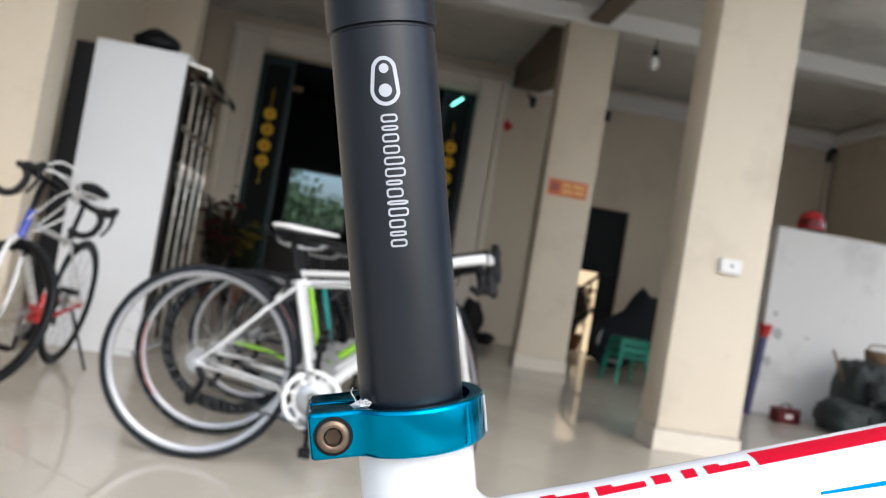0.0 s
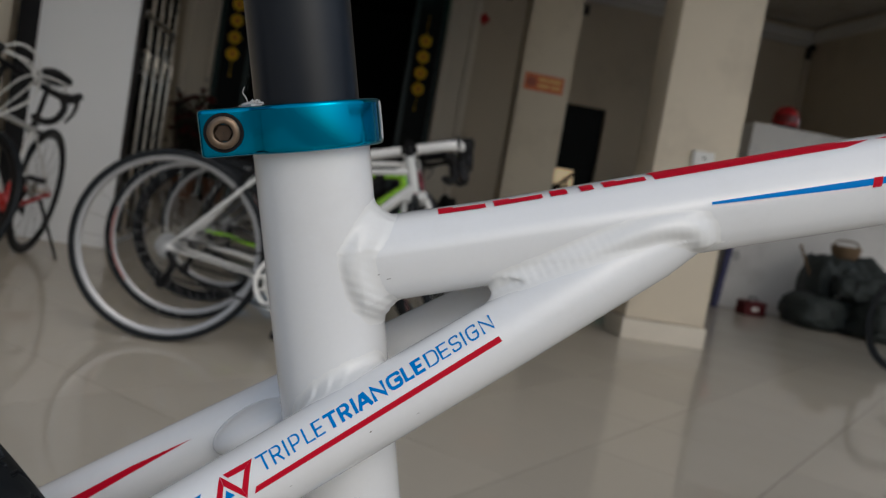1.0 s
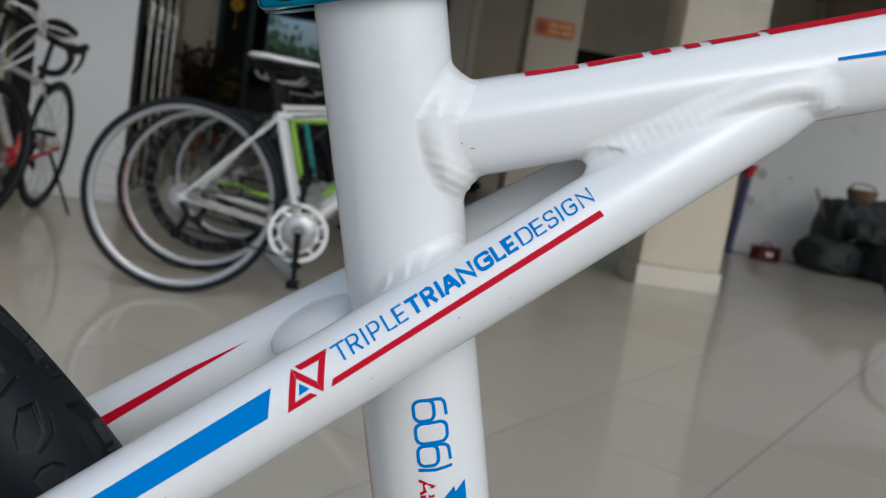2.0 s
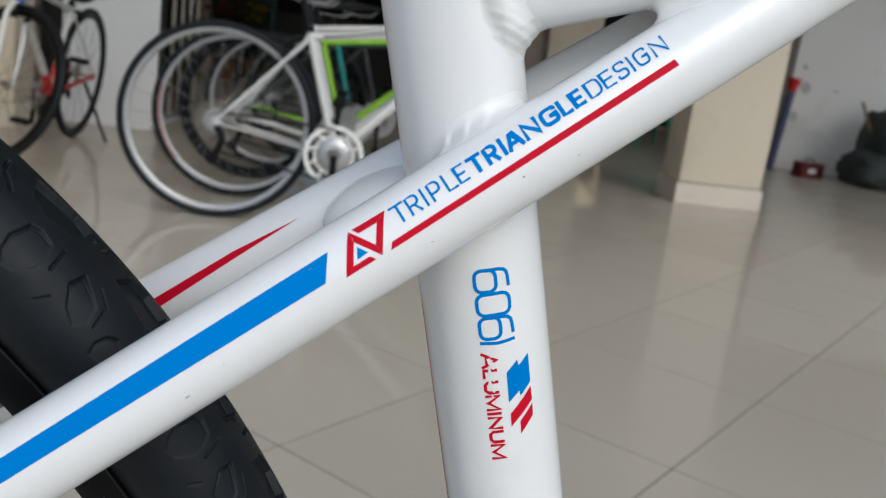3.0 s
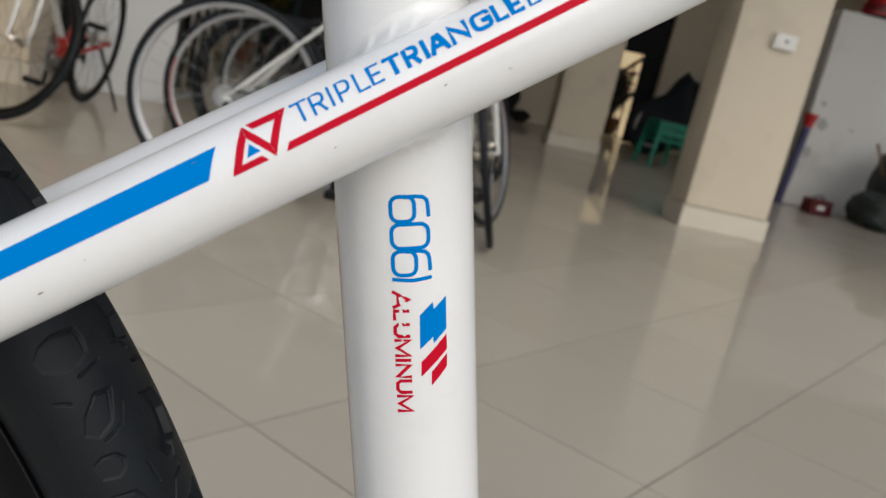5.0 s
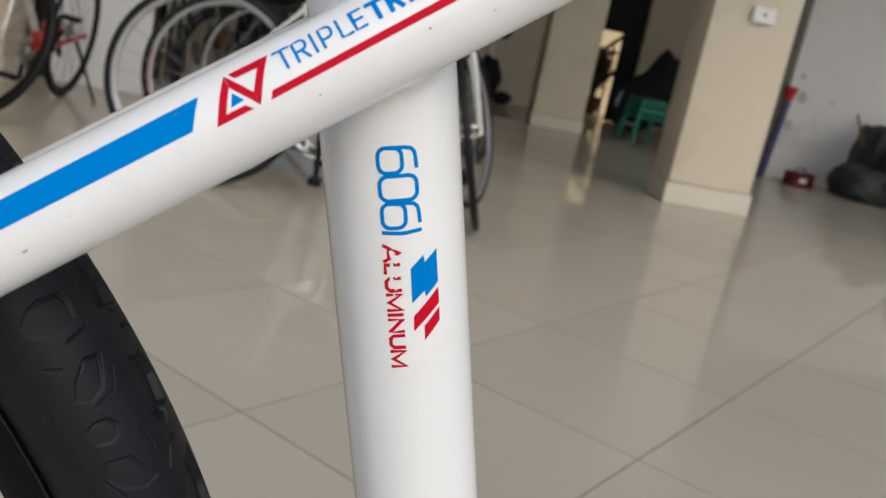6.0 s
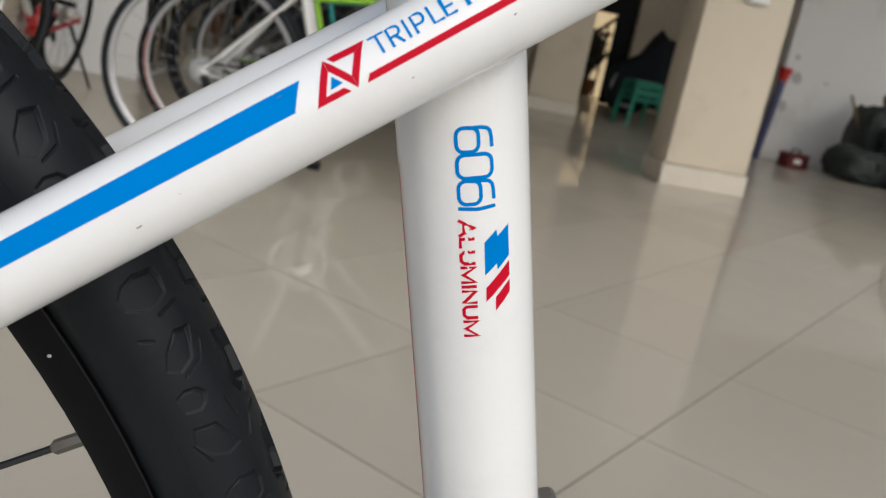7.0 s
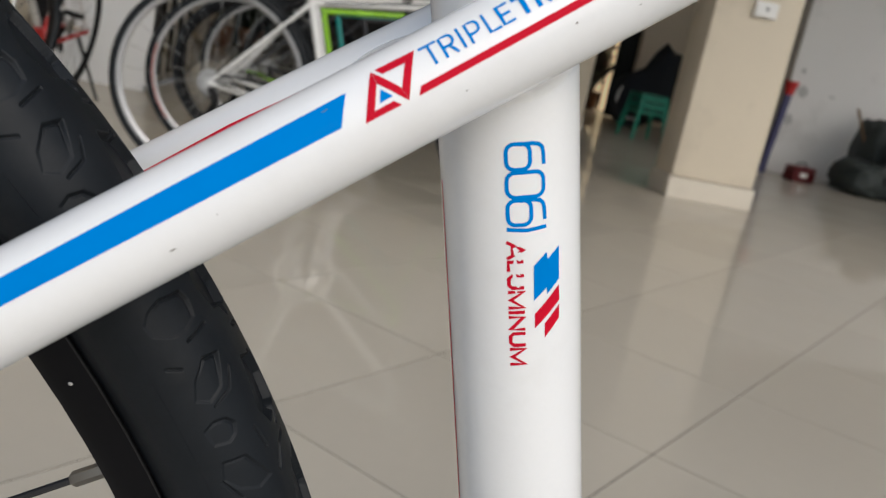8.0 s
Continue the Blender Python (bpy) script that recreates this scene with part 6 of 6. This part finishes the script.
for i in range(19):
    t = i / 18
    hgt = 0.72 + 0.16 * math.exp(-((t - 0.28) / 0.14) ** 2) + 0.18 * math.exp(-((t - 0.62) / 0.2) ** 2) + 0.06 * math.sin(t * 31)
    wid = 0.18 + 0.16 * math.exp(-((t - 0.28) / 0.10) ** 2)
    e = min(1.0, math.sin(math.pi * t) ** 0.3 + 0.02)
    rings.append([(1.7 * (t - 0.5), wid * e * math.cos(a) * (1 + 0.15 * noise.noise(Vector((t * 7, a, 1)))), 0.12 + (hgt - 0.12) * e * max(0.0, 0.5 + 0.55 * math.sin(a)) * (1 + 0.08 * noise.noise(Vector((t * 9, a * 2, 4))))) for a in [2 * math.pi * k / 22 for k in range(22)]])
part("cover", loft(rings), CLOTH_NAVY, BIKE_M, sharp=60)
for x in (-0.62, 0.62):
    part("tyre", lathe([(0.045 * math.sin(a), 0.25 + 0.045 * math.cos(a)) for a in [2 * math.pi * k / 10 for k in range(10)]], 40, closed=True), TYRE, BIKE_M, m=Matrix.Translation((x, 0, 0.296)))
    part("rim", lathe([(-0.03, 0.21), (0.03, 0.21), (0.03, 0.18), (-0.03, 0.18)], 40, closed=True), SILVER_PART, BIKE_M, m=Matrix.Translation((x, 0, 0.296)))

# narrow doorway at the back: dark shutter above, stair rail and self-glowing yard wall outside
SHUT = thing("shutter", pose(0, Y1 + 0.1, 0), "dark board shutter over the upper half of the narrow doorway", "shutter", kind="structure")
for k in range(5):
    # Boards and leaf take the same near-black colour for the unlit opening.
    part("board", box(RX0 + 0.002, RX1 - 0.002, -0.02, 0.02, 1.24 + k * 0.188, 1.24 + (k + 1) * 0.188, 0.0), SHADE_BLACK, SHUT)
part("door_leaf", box(RX1 - 0.28, RX1 - 0.002, -0.02, 0.02, 0.012, 1.239, 0.003), SHADE_BLACK, SHUT)
# The yard wall emits its own light in place of sunshine.
YARD_GLOW = glow("glowing_yard_wall", (0.98, 0.74, 0.42), 0.68)
tagged(part("backdrop", box(2.7, 6.0, 13.8, 13.9, -0.03, 4.0), YARD_GLOW, None), "cream yard wall beyond the doorway, glowing in place of sunlight", "backdrop", kind="structure")
RAIL = thing("stair_rail", pose(3.45, 13.2, 0), "black iron stair rail outside the narrow doorway", "railing")
part("hand_rail", rod((-0.1, 0, 0.55), (0.95, 0, 1.55), 0.03, 8), BLACK_PART, RAIL)
part("lower_rail", rod((-0.1, 0, 0.02), (0.95, 0, 1.0), 0.035, 8), BLACK_PART, RAIL)
for k in range(6):
    x = -0.05 + 0.19 * k
    part("baluster", rod((x, 0, 0.0), (x, 0, 0.58 + 0.95 * (x + 0.1)), 0.016, 6), BLACK_PART, RAIL)
plant(3.56, 13.5, 0, 0.85, 0.22, 30, PETAL_YELLOW, 15, "potted shrub with yellow flowers in the yard", 2)
plant(3.92, 13.55, 0, 1.0, 0.2, 20, PETAL_RED, 16, "potted shrub with dark red flowers in the yard", 2)
HANG = thing("hanging_bag", pose(3.80, 13.12, 0.92), "dark cloth bag hung on the stair rail", "bag")
part("sack", blob((0, 0, -0.16), (0.10, 0.05, 0.17), 14, 10, 0.5, 3), BLACK_SOFT, HANG)
part("loop", tube(bent([(-0.05, 0, -0.02), (0, 0.02, 0.06), (0.05, 0, -0.02)], 4), 0.008, 6), BLACK_SOFT, HANG)

# ---- trees added behind the window that stands in for a reflection ----
def tree(x, y, h, seed):
    rng = random.Random(seed)
    t = thing("tree", pose(x, y, -0.03), "leafy green tree added behind the window for the reflected greenery", "tree", "trees")
    part("trunk", tube(bent([(0, 0, 0), (0.08, 0.03, h * 0.25), (0.0, 0.1, h * 0.5), (0.1, 0, h * 0.8)], 4), [0.16 - 0.008 * k for k in range(13)], 12), BARK, t)
    leaves = []
    for k in range(9):
        a = k * 2.4
        tip = Vector((h * 0.33 * math.cos(a), h * 0.33 * math.sin(a), h * rng.uniform(0.4, 0.95)))
        part("limb", tube(bent([(0, 0, h * (0.22 + 0.05 * k)), tip * 0.55 + Vector((0, 0, h * 0.18)), tip], 4), [0.06 - 0.005 * q for q in range(9)], 8), BARK, t)
        for j in range(340):
            c = tip * rng.uniform(0.5, 1.05) + Vector((rng.gauss(0, h * 0.09), rng.gauss(0, h * 0.09), rng.gauss(0, h * 0.08) + h * 0.08))
            m = Matrix.Translation(c) @ Euler((rng.uniform(0, 6), rng.uniform(0, 6), rng.uniform(0, 6))).to_matrix().to_4x4() @ Matrix.Diagonal((rng.uniform(0.7, 1.5),) * 3 + (1,))
            leaves.append(moved(([(0, 0, 0), (0.09, 0.05, 0.02), (0.2, 0, 0), (0.09, -0.05, 0.02)], [(0, 1, 2, 3)]), m))
    tagged(part("crown", join(*leaves), LEAF, t), kind="stuff")


tree(-1.8, 24.0, 2.75, 21)
tree(-0.9, 25.5, 2.3, 22)
tree(-3.0, 29.0, 2.9, 23)
# ---- floor tiles, laid at 45 degrees with tight grey joints ----
T_SIZE, T_ANG = 0.508, radians(46.5)
TE1, TE2 = Vector((math.cos(T_ANG), math.sin(T_ANG), 0)), Vector((-math.sin(T_ANG), math.cos(T_ANG), 0))


def tile_geo():
    h, r, e = T_SIZE / 2 - 0.0017, 0.0004, 0.0001
    ring = lambda k, z: [(sx * (h - k), sy * (h - k), z) for sx, sy in ((-1, -1), (1, -1), (1, 1), (-1, 1))]
    vs = ring(0, -0.006) + ring(0, -e) + ring(r, 0)
    fs = [(a * 4 + k, a * 4 + (k + 1) % 4, (a + 1) * 4 + (k + 1) % 4, (a + 1) * 4 + k) for a in range(2) for k in range(4)] + [(8, 9, 10, 11)]
    return vs, fs


spots = []
for i in range(-20, 40):
    for j in range(-20, 40):
        p = TE1 * (0.988 + (i + 0.5) * T_SIZE) + TE2 * (0.485 + (j + 0.5) * T_SIZE)
        if X0 - 0.3 < p.x < X1 + 0.3 and -2.9 < p.y < 16.2:
            spots.append(p)
spots.sort(key=lambda p: (p - Vector((0.6, 2.6, 0))).length)
tile_mesh = None
inner = [p for p in spots if X0 + 0.37 < p.x < X1 - 0.37 and p.y > -2.1]
spots = inner[:290] + [p for p in spots if p not in inner[:290]]
for p in spots[:290]:
    m = Matrix.Translation(p) @ Matrix.Rotation(T_ANG, 4, "Z")
    if tile_mesh is None:
        tile_mesh = part("tile", tile_geo(), TILE, FLOOR, m=m, smooth=False).data
    else:
        part("tile", tile_mesh, None, FLOOR, m=m)
rest = bmesh.new()
vs, fs = join(*[moved(tile_geo(), Matrix.Translation(p) @ Matrix.Rotation(T_ANG, 4, "Z")) for p in spots[290:]])
corners = [rest.verts.new(v) for v in vs]
for f in fs:
    rest.faces.new([corners[i] for i in f])
for co, no in (((X0 - 0.01, 0, 0), (-1, 0, 0)), ((X1 + 0.01, 0, 0), (1, 0, 0)), ((0, -2.49, 0), (0, -1, 0))):
    bmesh.ops.bisect_plane(rest, geom=rest.verts[:] + rest.edges[:] + rest.faces[:], plane_co=co, plane_no=no, clear_outer=True)
tagged(part("far_tiles", rest, TILE, FLOOR, smooth=False), kind="stuff")
